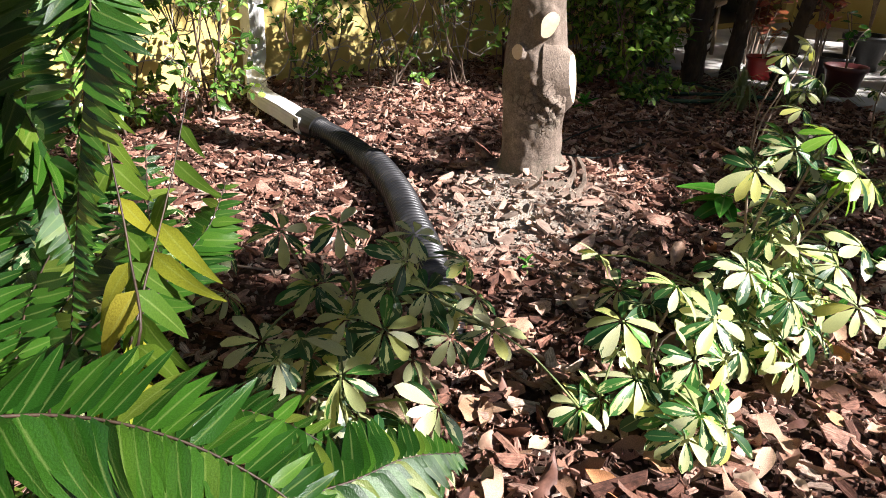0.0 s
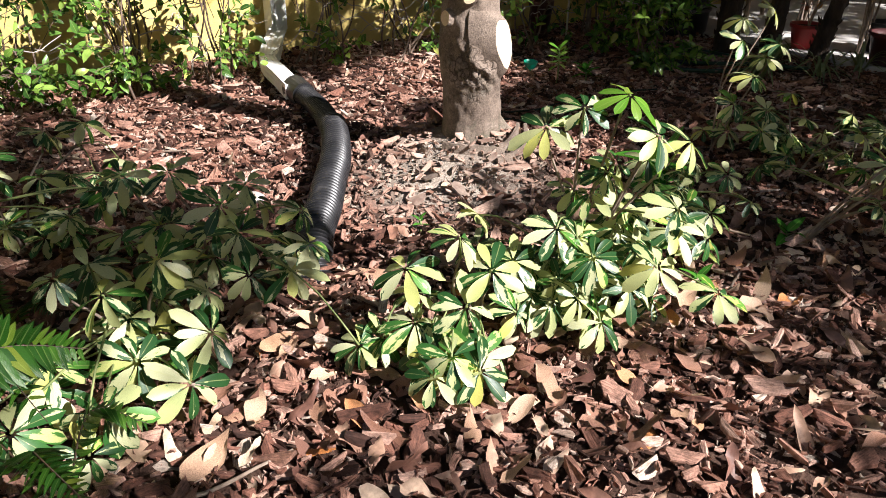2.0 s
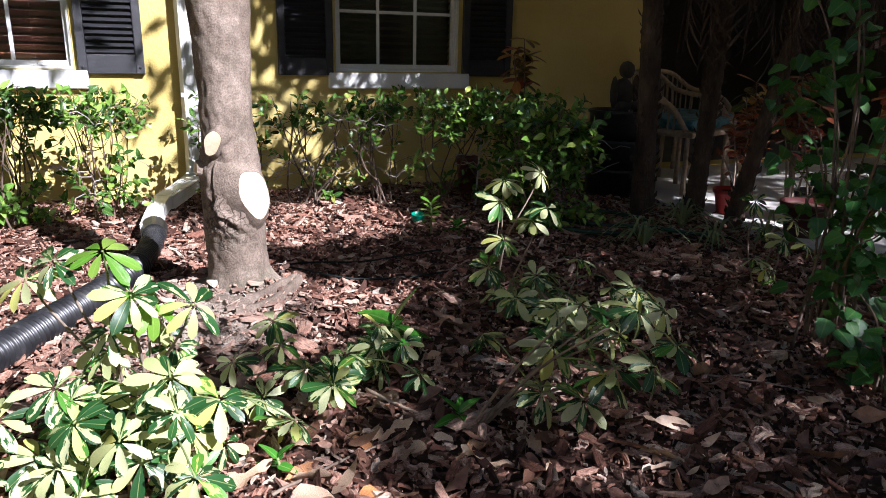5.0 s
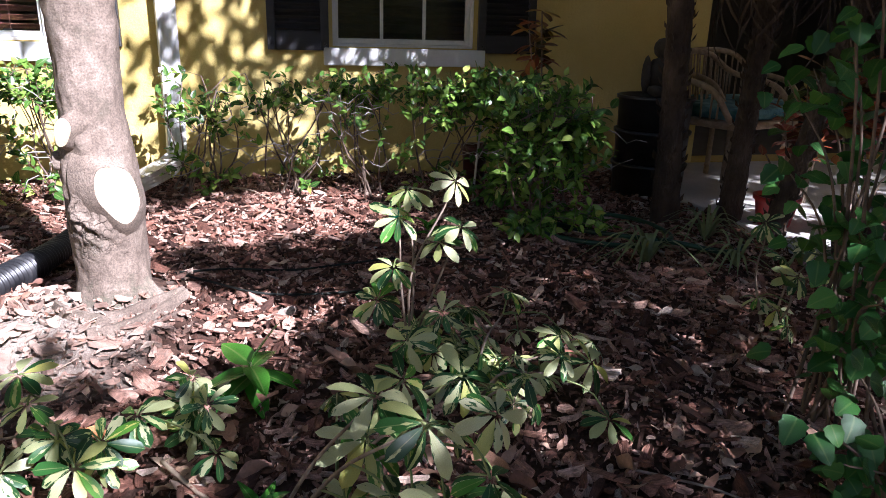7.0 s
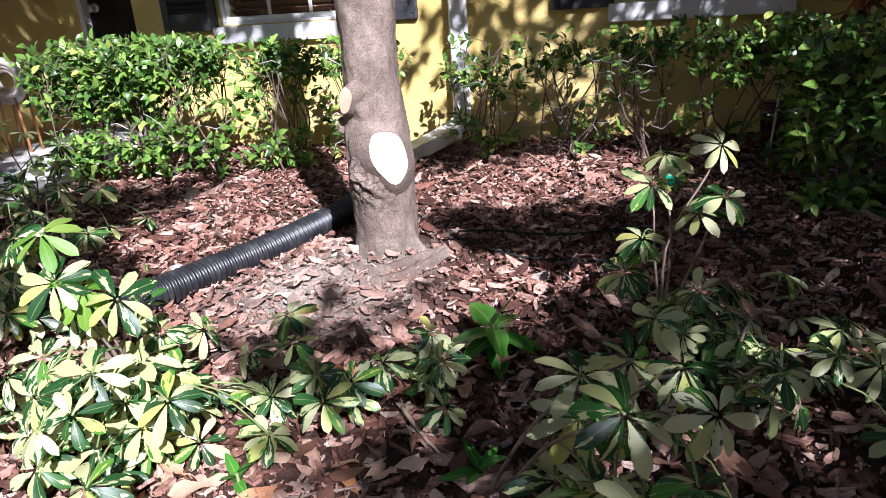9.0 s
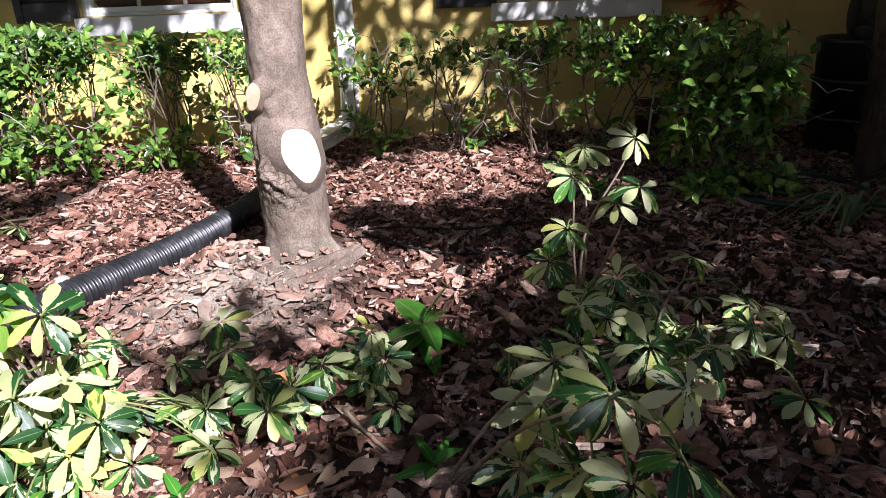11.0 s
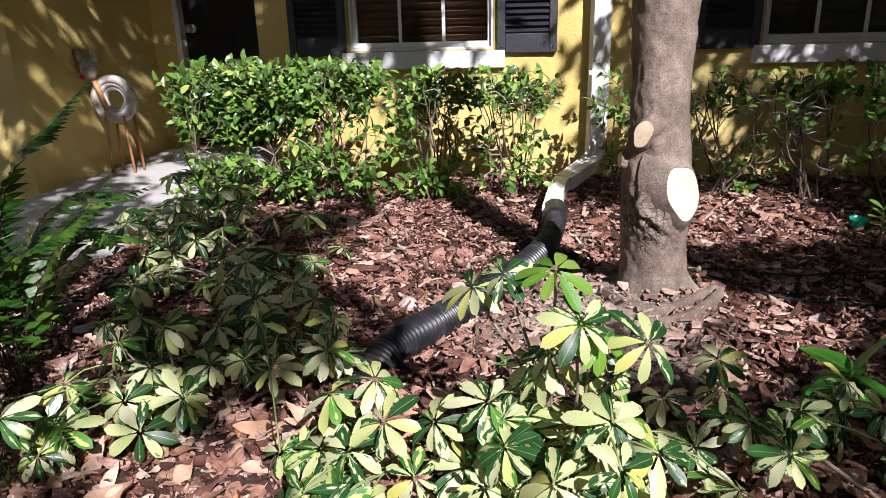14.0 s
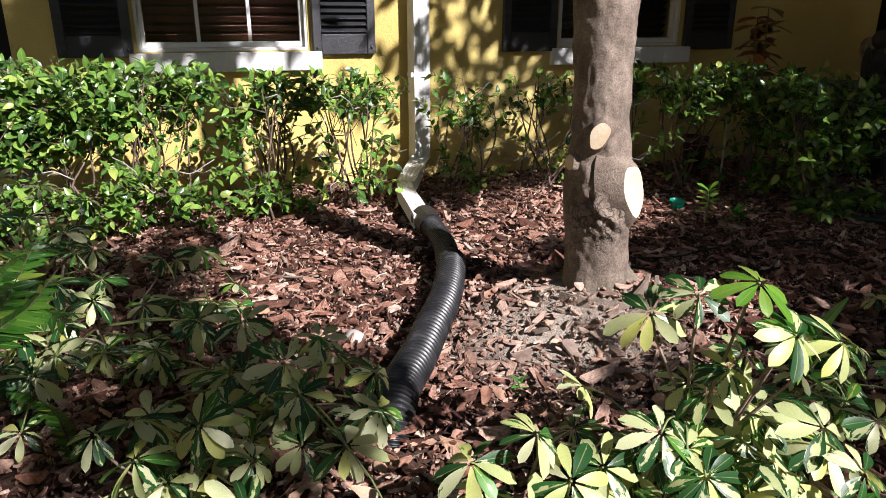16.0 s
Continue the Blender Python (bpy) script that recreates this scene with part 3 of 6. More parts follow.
WIN = ((1.255, 2.105), (3.575, 4.405))
W0, W1 = 0.748, 2.02
H = 2.75
bm = bmesh.new()
# the wide hole from x 5.98 is added to give darkness behind the patio
wall_panel(bm, 0.69, 9.6, WALL_Y, WALL_Y + 0.2, -0.05, H, [(a, b, W0, W1) for a, b in WIN] + [(5.98, 8.8, 0.04, 2.25)])
tagged(new("wall_front", bm_mesh("wall_front", bm, MAT["stucco"])), "yellow painted stucco house wall with windows", "wall", kind="structure")
bm = box((-0.62, 4.0, -0.05), (-0.42, 5.46, H))
tagged(new("wall_alcove_side", bm_mesh("wall_alcove_side", bm, MAT["stucco"])), "yellow stucco side wall of the entrance", "wall", kind="structure")
bm = box((-6.0, 4.0, -0.05), (-0.62, 4.2, H))
tagged(new("wall_wing", bm_mesh("wall_wing", bm, MAT["stucco"])), "yellow stucco wall of the house wing", "wall", kind="structure")
bm = bmesh.new()
wall_panel(bm, -0.42, 0.89, 5.46, 5.66, -0.05, H, [(-0.24, 0.64, 0.04, 2.08)])
tagged(new("wall_alcove_back", bm_mesh("wall_alcove_back", bm, MAT["stucco"])), "yellow stucco wall around the entrance door", "wall", kind="structure")
bm = box((0.69, WALL_Y + 0.2, -0.05), (0.89, 5.46, H))
tagged(new("wall_alcove_return", bm_mesh("wall_alcove_return", bm, MAT["stucco"])), "yellow stucco return beside the door", "wall", kind="structure")
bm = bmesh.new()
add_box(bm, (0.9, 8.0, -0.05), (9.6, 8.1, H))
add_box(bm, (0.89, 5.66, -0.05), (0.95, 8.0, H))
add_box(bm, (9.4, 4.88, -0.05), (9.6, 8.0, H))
tagged(new("wall_inside", bm_mesh("wall_inside", bm, MAT["room"])), "unseen room walls, indoor shade put into their dark colour", "wall", kind="structure")
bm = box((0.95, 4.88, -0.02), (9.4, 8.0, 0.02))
tagged(new("floor_inside", bm_mesh("floor_inside", bm, MAT["room"])), "unseen room floor, indoor shade put into its dark colour", "floor", kind="structure")
bm = box((-6.2, 4.3, H), (9.8, 8.4, H + 0.12))
tagged(new("ceiling", bm_mesh("ceiling", bm, MAT["white"])), "white ceiling and eaves board of the house", "ceiling", kind="structure")
bm = bmesh.new()
vs = [bm.verts.new(v) for v in ((-6.2, 4.2, 2.88), (9.8, 4.2, 2.88), (9.8, 8.4, 4.6), (-6.2, 8.4, 4.6), (-6.2, 8.4, 2.88), (9.8, 8.4, 2.88))]
for f in ((0, 1, 2, 3), (0, 3, 4), (1, 5, 2), (3, 2, 5, 4), (0, 4, 5, 1)):
    bm.faces.new([vs[i] for i in f])
tagged(new("roof", bm_mesh("roof", bm, MAT["roof"])), "brown shingle house roof", "roof", kind="structure")
# unseen roof added over the right-hand patio to keep it dark
bm = box((5.70, 1.5, 2.42), (9.6, 4.3, 2.54))
tagged(new("ceiling_patio_shade", bm_mesh("ceiling_patio_shade", bm, MAT["white"])), "unseen board ceiling added to shade the patio", "ceiling", kind="structure")
bm = box((9.0, 1.6, -0.05), (9.2, 4.68, 2.45))
tagged(new("wall_porch_end", bm_mesh("wall_porch_end", bm, MAT["stucco"])), "yellow stucco end wall of the patio", "wall", kind="structure")


# unseen plain walls added behind and beside the walk to block low sky light
for name, lo, hi in (("wall_south", (-9.0, -9.2, -0.05), (13.2, -9.0, 4.6)), ("wall_west", (-9.2, -9.2, -0.05), (-9.0, 4.2, 4.2)), ("wall_east", (13.0, -9.0, -0.05), (13.2, 4.68, 4.2))):
    tagged(new(name, bm_mesh(name, box(lo, hi), MAT["stucco"])), "unseen plain stucco wall added to block low sky light", "wall", kind="structure")


def build_slab(name, x0, x1, y0, y1, label):
    bm = box((x0, y0, -0.10), (x1, y1, 0.035), 0.012)
    tagged(new(name, bm_mesh(name, bm, MAT["concrete"])), label, "pavement", kind="structure")


build_slab("pavement_entry", -0.42, 0.60, 3.0, 5.46, "weathered pale concrete walk at the entrance")
build_slab("pavement_patio", 5.33, 9.0, 2.35, WALL_Y, "pale concrete patio slab beside the bed")


def build_window(name, x0, x1, blind_mat, slats):
    w = thing(name, (0, 0, 0), "white vinyl sash window with grilles and closed blinds", "window", kind="structure")
    y = WALL_Y + 0.055
    bm = bmesh.new()
    add_box(bm, (x0, y - 0.05, W0), (x0 + 0.016, y + 0.05, W1), 0.003)
    add_box(bm, (x1 - 0.016, y - 0.05, W0), (x1, y + 0.05, W1), 0.003)
    add_box(bm, (x0 + 0.016, y - 0.05, W0), (x1 - 0.016, y + 0.05, W0 + 0.016), 0.003)
    add_box(bm, (x0 + 0.016, y - 0.05, W1 - 0.03), (x1 - 0.016, y + 0.05, W1), 0.003)
    wf = part("window_frame", bm, MAT["sash"], w)
    a, b = x0 + 0.017, x1 - 0.017
    c = (W0 + W1) / 2
    bm = bmesh.new()
    add_box(bm, (a, y - 0.022, W0 + 0.017), (a + 0.02, y + 0.018, c), 0.003)
    add_box(bm, (b - 0.02, y - 0.022, W0 + 0.017), (b, y + 0.018, c), 0.003)
    add_box(bm, (a + 0.02, y - 0.022, W0 + 0.017), (b - 0.02, y + 0.018, W0 + 0.045), 0.003)
    add_box(bm, (a + 0.02, y - 0.022, c - 0.03), (b - 0.02, y + 0.018, c), 0.003)
    sash = part("lower_sash", bm, MAT["sash"], w)
    for px in (a + 0.17, b - 0.17):
        child("sash_latch", bm_mesh("sash_latch", box((px - 0.02, y - 0.034, W0 + 0.046), (px + 0.02, y - 0.018, W0 + 0.056), 0.002), MAT["black"]), sash)
    gx = [a + 0.02 + (b - a - 0.04) * k / 3 for k in (1, 2)]
    zz = 1.115
    for g in gx:
        part("grille_bar", box((g - 0.009, y - 0.006, W0 + 0.046), (g + 0.009, y + 0.006, W1 - 0.036)), MAT["sash"], w)
    cuts = [a + 0.02, gx[0] - 0.0095, gx[0] + 0.0095, gx[1] - 0.0095, gx[1] + 0.0095, b - 0.02]
    for i in (0, 2, 4):
        part("grille_bar", box((cuts[i], y - 0.006, zz - 0.009), (cuts[i + 1], y + 0.006, zz + 0.009)), MAT["sash"], w)
    p = part("pane", box((a + 0.004, y + 0.008, W0 + 0.03), (b - 0.004, y + 0.012, W1 - 0.031)), MAT["glass"], w)
    p.visible_shadow = False
    bl = thing("window_blind", (0, 0, 0), "closed horizontal wooden slat blind behind the glass", "blind", "window blinds")
    part("headrail", box((x0 + 0.02, WALL_Y + 0.125, W1 - 0.05), (x1 - 0.02, WALL_Y + 0.17, W1 - 0.005), 0.003), blind_mat, bl)
    n = int((W1 - 0.06 - W0) / slats)
    sm = bm_mesh("slat", add_box(bmesh.new(), (x0 + 0.015, -0.022, -0.0016), (x1 - 0.015, 0.022, 0.0016)), blind_mat)
    for k in range(n):
        m = Matrix.Translation((0, WALL_Y + 0.15, W0 + 0.02 + k * slats)) @ Matrix.Rotation(radians(-38 + R.uniform(-3, 3)), 4, "X")
        child("slat", sm, bl, m)
    for sx in (x0 + 0.2, x1 - 0.2):
        v, f = tube_data([Vector((sx, WALL_Y + 0.122, W0)), Vector((sx, WALL_Y + 0.122, W1 - 0.05))], 0.0015, 4)
        child("cord", to_mesh("cord", v, f, blind_mat), bl)


build_window("window_1", *WIN[0], MAT["blind"], 0.046)
build_window("window_2", *WIN[1], MAT["darkblind"], 0.046)
for name, a, b in (("sill_1", 1.215, 2.172), ("sill_2", 3.522, 4.472)):
    bm = box((a, WALL_Y - 0.045, 0.645), (b, WALL_Y - 0.001, 0.742), 0.006)
    tagged(new(name, bm_mesh(name, bm, MAT["white"])), "white painted masonry window sill", "sill", kind="structure")


def build_shutter(x0, x1, z0=0.725, z1=2.05):
    s = thing("window_shutter", ((x0 + x1) / 2, WALL_Y, z0), "black louvred vinyl shutter fixed to yellow wall", "shutter", "window shutters")
    h, w = z1 - z0, (x1 - x0) / 2
    d0, d1 = -0.036, -0.002
    st = 0.045
    bm = bmesh.new()
    add_box(bm, (-w, d0, 0), (-w + st, d1, h), 0.004)
    part("stile", bm, MAT["shutter"], s)
    part("stile", add_box(bmesh.new(), (w - st, d0, 0), (w, d1, h), 0.004), MAT["shutter"], s)
    part("bottom_panel", add_box(bmesh.new(), (-w + st, d0 + 0.004, 0.0), (w - st, d1, 0.105), 0.003), MAT["shutter"], s, "panel with moulded wood grain")
    part("top_rail", add_box(bmesh.new(), (-w + st, d0 + 0.004, h - 0.06), (w - st, d1, h), 0.003), MAT["shutter"], s)
    part("backing", add_box(bmesh.new(), (-w + st, -0.010, 0.105), (w - st, d1, h - 0.06)), MAT["shutter"], s)
    me = bm_mesh("louvre", add_box(bmesh.new(), (-w + st + 0.001, -0.017, -0.003), (w - st - 0.001, 0.012, 0.003), 0.001), MAT["shutter"])
    n = int((h - 0.175) / 0.0335)
    for k in range(n):
        child("louvre", me, s, Matrix.Translation((0, -0.022, 0.125 + k * 0.0335)) @ Matrix.Rotation(radians(40), 4, "X"))
    scr = bmesh.new()
    bmesh.ops.create_uvsphere(scr, u_segments=8, v_segments=5, radius=0.008)
    sm = bm_mesh("screw", scr, MAT["black"], True)
    for sx in (-w + 0.022, w - 0.022):
        for sz in (0.035, h - 0.04):
            child("screw", sm, s, Matrix.Translation((sx, d0, sz)))


for a, b in ((0.895, 1.238), (2.128, 2.465), (3.215, 3.552), (4.428, 4.782)):
    build_shutter(a, b)


def build_door(name, x0, x1, y, label, trim, jamb=""):
    d = thing(name, (0, 0, 0), label, "door", kind="structure")
    part("leaf", box((x0 + 0.04, y + 0.06, 0.05), (x1 - 0.04, y + 0.105, 2.04), 0.004), MAT["door"], d)
    for a, b in ((0.12, 0.85), (0.98, 1.9)):
        for u in (0, 1):
            xa = x0 + 0.12 + u * (x1 - x0 - 0.16) / 2
            part("panel", box((xa, y + 0.05, a), (xa + (x1 - x0 - 0.32) / 2, y + 0.0598, b), 0.004), MAT["door"], d)
    for a, b in ((x0, x0 + 0.038), (x1 - 0.038, x1)):
        part("jamb", box((a, y - 0.012, 0.04), (b, y + 0.15, 2.08), 0.003), trim, d, jamb)
    part("lintel", box((x0 + 0.038, y - 0.012, 2.042), (x1 - 0.038, y + 0.15, 2.08), 0.003), trim, d)
    bm = bmesh.new()
    bmesh.ops.create_uvsphere(bm, u_segments=16, v_segments=10, radius=0.03, matrix=Matrix.Translation((x0 + 0.10, y + 0.0, 0.90)))
    bmesh.ops.create_cone(bm, cap_ends=True, segments=16, radius1=0.032, radius2=0.032, depth=0.012, matrix=Matrix.Translation((x0 + 0.10, y + 0.052, 0.90)) @ Matrix.Rotation(radians(90), 4, "X"))
    bmesh.ops.create_cone(bm, cap_ends=True, segments=12, radius1=0.012, radius2=0.012, depth=0.05, matrix=Matrix.Translation((x0 + 0.10, y + 0.03, 0.90)) @ Matrix.Rotation(radians(90), 4, "X"))
    part("door_knob", bm, MAT["knob"], d, "round brushed nickel knob", True)


build_door("door_1", -0.24, 0.64, 5.46, "black painted entrance door with white jambs, closed", MAT["white"], "white painted jamb")


# ---- downspout and drain pipe ----
def rect_tube(bm, pts, wx, wy, ribs=5):
    """A fluted rectangular downspout through the points."""
    prof = []
    for k in range(4):
        for j in range(ribs * 2):
            t = j / (ribs * 2)
            s = [(-1 + 2 * t, -1), (1, -1 + 2 * t), (1 - 2 * t, 1), (-1, 1 - 2 * t)][k]
            ins = 0.0 if j == 0 else (0.05 if j % 2 else 0.0)
            prof.append((s[0] * (1 - (ins if k % 2 else 0)), s[1] * (1 - (0 if k % 2 else ins))))
    rings = []
    n = len(pts)
    for k, p in enumerate(pts):
        p = Vector(p)
        d = (Vector(pts[min(k + 1, n - 1)]) - Vector(pts[max(k - 1, 0)])).normalized()
        side = Vector((1, 0.25, 0)).normalized()
        side = (side - d * side.dot(d)).normalized()
        other = d.cross(side)
        rings.append([bm.verts.new(p + side * a * wx / 2 + other * b * wy / 2) for a, b in prof])
    m = len(prof)
    for r0, r1 in zip(rings, rings[1:]):
        for j in range(m):
            bm.faces.new((r0[j], r0[(j + 1) % m], r1[(j + 1) % m], r1[j]))
    bm.faces.new(rings[0])
    bm.faces.new(rings[-1])


ds = thing("downspout", (2.70, 4.61, 0), "white fluted aluminium downspout with kinked elbow on yellow wall", "downspout")
bm = bmesh.new()
rect_tube(bm, [(0, 0.01, 2.7), (0, 0.01, 1.5), (0, 0.01, 0.62), (0, 0.006, 0.30), (-0.004, 0.0, 0.15)], 0.098, 0.075)
part("upper_pipe", bm, MAT["spout"], ds)
bm = bmesh.new()
rect_tube(bm, [(-0.004, 0.002, 0.165), (-0.012, -0.012, 0.13), (-0.05, -0.085, 0.10), (-0.12, -0.24, 0.082), (-0.19, -0.40, 0.070)], 0.094, 0.076)
part("upper_elbow", bm, MAT["spout"], ds)
bm = bmesh.new()
rect_tube(bm, [(-0.182, -0.37, 0.072), (-0.205, -0.44, 0.069), (-0.225, -0.56, 0.068), (-0.245, -0.78, 0.068), (-0.265, -1.0, 0.060)], 0.078, 0.068, 4)
part("lower_elbow", bm, MAT["spout"], ds, "weathered white outlet piece")
part("strap", box((-0.056, -0.032, 0.60), (0.056, 0.055, 0.625), 0.002), MAT["spout"], ds)
part("strap", box((-0.056, -0.032, 1.9), (0.056, 0.055, 1.925), 0.002), MAT["spout"], ds)


def ribbed(ctrl, r, pitch, depth, sides=22):
    length = sum((Vector(b) - Vector(a)).length for a, b in zip(ctrl, ctrl[1:]))
    n = int(length / pitch) * 6
    pts = curve_points(ctrl, n)
    rad = [r - depth * (0.0, 0.05, 0.6, 1.0, 1.0, 0.55)[k % 6] for k in range(n)]
    return tube_data(pts, rad, sides)


pipe = thing("drain_pipe", (2.43, 3.6, 0), "black corrugated plastic drain pipe lying on mulch", "drain pipe")
off = Vector((-2.43, -3.6, 0))
PIPE_FAR = [Vector(c) + off for c in ((2.456, 3.60, 0.056), (2.452, 3.45, 0.055), (2.428, 3.25, 0.055), (2.390, 3.08, 0.055), (2.374, 3.0, 0.055))]
PIPE_NEAR = [Vector(c) + off for c in ((2.398, 3.07, 0.058), (2.338, 2.90, 0.057), (2.262, 2.72, 0.056), (2.172, 2.55, 0.055), (2.085, 2.38, 0.055), (2.005, 2.245, 0.052), (1.96, 2.15, 0.03), (1.93, 2.08, -0.05))]
child("far_section", to_mesh("far_section", *ribbed(PIPE_FAR, 0.047, 0.014, 0.007), MAT["pipe"], smooth=True), pipe)
child("near_section", to_mesh("near_section", *ribbed(PIPE_NEAR, 0.0525, 0.0180, 0.0105, 28), MAT["pipe"], smooth=True), pipe)
v, f = tube_data([Vector((2.456, 3.66, 0.060)) + off, Vector((2.456, 3.54, 0.057)) + off], [0.060, 0.053], 22)
child("adapter", to_mesh("adapter", v, f, MAT["black"], smooth=False), pipe, None, "square-to-round black adapter collar")


# ---- tree ----
TREE = Vector((2.742, 2.658, 0.03))


def tree_axis(z):
    return Vector((-0.003 - 0.014 * z, -0.042 + 0.035 * min(z, 1.4), 0))


def build_tree():
    t = thing("garden_tree", TREE, "grey-barked tree trunk with two fresh pale pruning cuts", "tree")
    prof = [(-0.10, 0.135), (0.0, 0.122), (0.03, 0.112), (0.07, 0.104), (0.14, 0.099), (0.24, 0.099), (0.32, 0.101), (0.40, 0.100), (0.47, 0.094), (0.53, 0.089), (0.60, 0.084), (0.70, 0.084), (0.80, 0.087), (0.90, 0.092), (1.0, 0.098), (1.1, 0.105), (1.3, 0.108), (1.9, 0.095), (2.4, 0.085), (3.2, 0.07), (4.4, 0.045)]
    zs = np.concatenate([np.linspace(-0.1, 1.0, 150), np.linspace(1.05, 4.4, 30)])
    pz, pr = zip(*prof)
    S = 128
    verts, faces = [], []
    bumps = [(-1.62, 0.33, 0.016, 0.09, 0.30), (-2.05, 0.34, 0.018, 0.05, 0.16), (-2.5, 0.46, 0.008, 0.06, 0.25), (-1.9, 0.55, 0.018, 0.035, 0.22), (-1.0, 0.40, 0.006, 0.10, 0.34),
             (-0.35, 0.055, 0.060, 0.055, 0.19), (-2.2, 0.0, 0.02, 0.05, 0.3), (-1.3, 0.01, 0.03, 0.035, 0.5), (2.6, 0.4, 0.008, 0.08, 0.4), (-2.95, 0.48, 0.012, 0.05, 0.2)]
    for k, z in enumerate(zs):
        r0 = float(np.interp(z, pz, pr))
        c = tree_axis(z)
        for j in range(S):
            a = 2 * math.pi * j / S
            d = Vector((math.cos(a), math.sin(a), 0))
            r = r0
            for ba, bz, h, sz, sa in bumps:
                da = (a - ba + math.pi) % (2 * math.pi) - math.pi
                r += h * math.exp(-(da / sa) ** 2 - ((z - bz) / sz) ** 2)
            # folded scars below the two cuts: one runs down across the front, one beside the large cut
            q = d * 0.12
            wig = 0.016 * noise.noise((q.x * 30, q.y * 30, 2.0)) + 0.008 * noise.noise((q.x * 80, q.y * 80, z * 40))
            da = (a + 1.85 + math.pi) % (2 * math.pi) - math.pi
            line = 0.305 - da * 0.10 + wig
            fade = math.exp(-(da / 0.62) ** 4) * max(0.0, 0.55 + 0.9 * noise.noise((q.x * 45, q.y * 45, z * 30 + 7)))
            r += fade * (0.016 * math.exp(-((z - line - 0.018) / 0.014) ** 2) - 0.020 * math.exp(-((z - line) / 0.008) ** 2))
            db = (a + 1.58 + wig * 4 + math.pi) % (2 * math.pi) - math.pi
            r -= 0.011 * math.exp(-(db / 0.07) ** 2) * math.exp(-((z - 0.335) / 0.05) ** 4)
            gn = math.exp(-(da / 0.65) ** 2 - ((z - 0.32) / 0.08) ** 2)
            r += gn * (0.006 + 0.019 * noise.noise((q.x * 40 + 3, q.y * 40, z * 34)) + 0.008 * noise.noise((q.x * 95, q.y * 95, z * 80)))
            foot = math.exp(-((z - 0.0) / 0.07) ** 2)
            r += foot * (0.010 * noise.noise((q.x * 18, q.y * 18, 5.0)) + 0.005 * noise.noise((q.x * 60, q.y * 60, z * 60)))
            r += 0.0028 * math.exp(-(z / 0.14) ** 2) * noise.noise((q.x * 22, q.y * 22, z * 95))
            p = d * r
            r += 0.006 * noise.noise((p.x * 14, p.y * 14, z * 9)) + 0.004 * noise.noise((p.x * 50, p.y * 50, z * 28))
            verts.append(c + d * r + Vector((0, 0, z)))
    for k in range(len(zs) - 1):
        for j in range(S):
            a, b = k * S + j, k * S + (j + 1) % S
            faces.append((a, b, b + S, a + S))
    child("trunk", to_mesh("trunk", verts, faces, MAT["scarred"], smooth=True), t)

    def cut(az, z, ra, rb, out, tilt, lean):
        """A sawn branch stub: a short collar with a pale face."""
        d = Vector((math.cos(az), math.sin(az), lean)).normalized()
        base = tree_axis(z) + Vector((math.cos(az) * 0.050, math.sin(az) * 0.050, z))
        out += 0.03
        up = Vector((0, 0, 1))
        u = (up - d * up.dot(d)).normalized()
        s = d.cross(u)
        u, s = u * math.cos(tilt) + s * math.sin(tilt), s * math.cos(tilt) - u * math.sin(tilt)
        rings = ((0.0, 1.75), (out * 0.55, 1.42), (out * 0.8, 1.2), (out * 0.95, 1.07), (out, 1.0))
        n = 28
        vs, fs = [], []
        for q, sc in rings:
            for j in range(n):
                a = 2 * math.pi * j / n
                wob = 1 + 0.05 * math.sin(3 * a + az) + 0.03 * math.sin(5 * a)
                vs.append(base + d * q + (u * math.cos(a) * ra + s * math.sin(a) * rb) * sc * wob)
        for k in range(len(rings) - 1):
            for j in range(n):
                a, b = k * n + j, k * n + (j + 1) % n
                fs.append((a, b, b + n, a + n))
        stub = child("branch_stub", to_mesh("branch_stub", vs, fs, MAT["bark"], smooth=True), t)
        fv = [base + d * (out + 0.0015)]
        for q in (0.55, 0.985):
            for j in range(n):
                a = 2 * math.pi * j / n
                wob = 1 + 0.05 * math.sin(3 * a + az) + 0.03 * math.sin(5 * a)
                fv.append(base + d * (out + 0.0015 * (1 - q)) + (u * math.cos(a) * ra + s * math.sin(a) * rb) * q * wob)
        ff = [(0, 1 + j, 1 + (j + 1) % n) for j in range(n)] + [(1 + j, 1 + n + j, 1 + n + (j + 1) % n, 1 + (j + 1) % n) for j in range(n)]
        child("cut_face", to_mesh("cut_face", fv, ff, MAT["cut"]), stub, None, "fresh pale saw cut")

    cut(-2.10, 0.560, 0.041, 0.026, 0.036, -0.40, 0.02)
    cut(-1.07, 0.386, 0.082, 0.054, 0.044, 0.28, 0.12)
    cut(-2.95, 0.47, 0.024, 0.020, 0.034, 0, 0.05)
    cut(-1.35, 1.13, 0.022, 0.020, 0.030, 0, 0.05)
    # limbs above
    for az, z0, ln, rise in ((2.3, 2.9, 1.5, 1.3), (-1.0, 2.6, 1.8, 1.3), (3.7, 3.0, 1.4, 1.4), (1.3, 3.4, 1.5, 1.2)):
        pts = [tree_axis(z0) + Vector((0, 0, z0)), Vector((math.cos(az) * ln * 0.4, math.sin(az) * ln * 0.4, z0 + rise * 0.45)), Vector((math.cos(az) * ln, math.sin(az) * ln, z0 + rise))]
        c = curve_points(pts, 9)
        v, f = tube_data(c, [0.05 - 0.004 * k for k in range(9)], 8)
        child("limb", to_mesh("limb", v, f, MAT["bark"], smooth=True), t)
    return t


tree = build_tree()


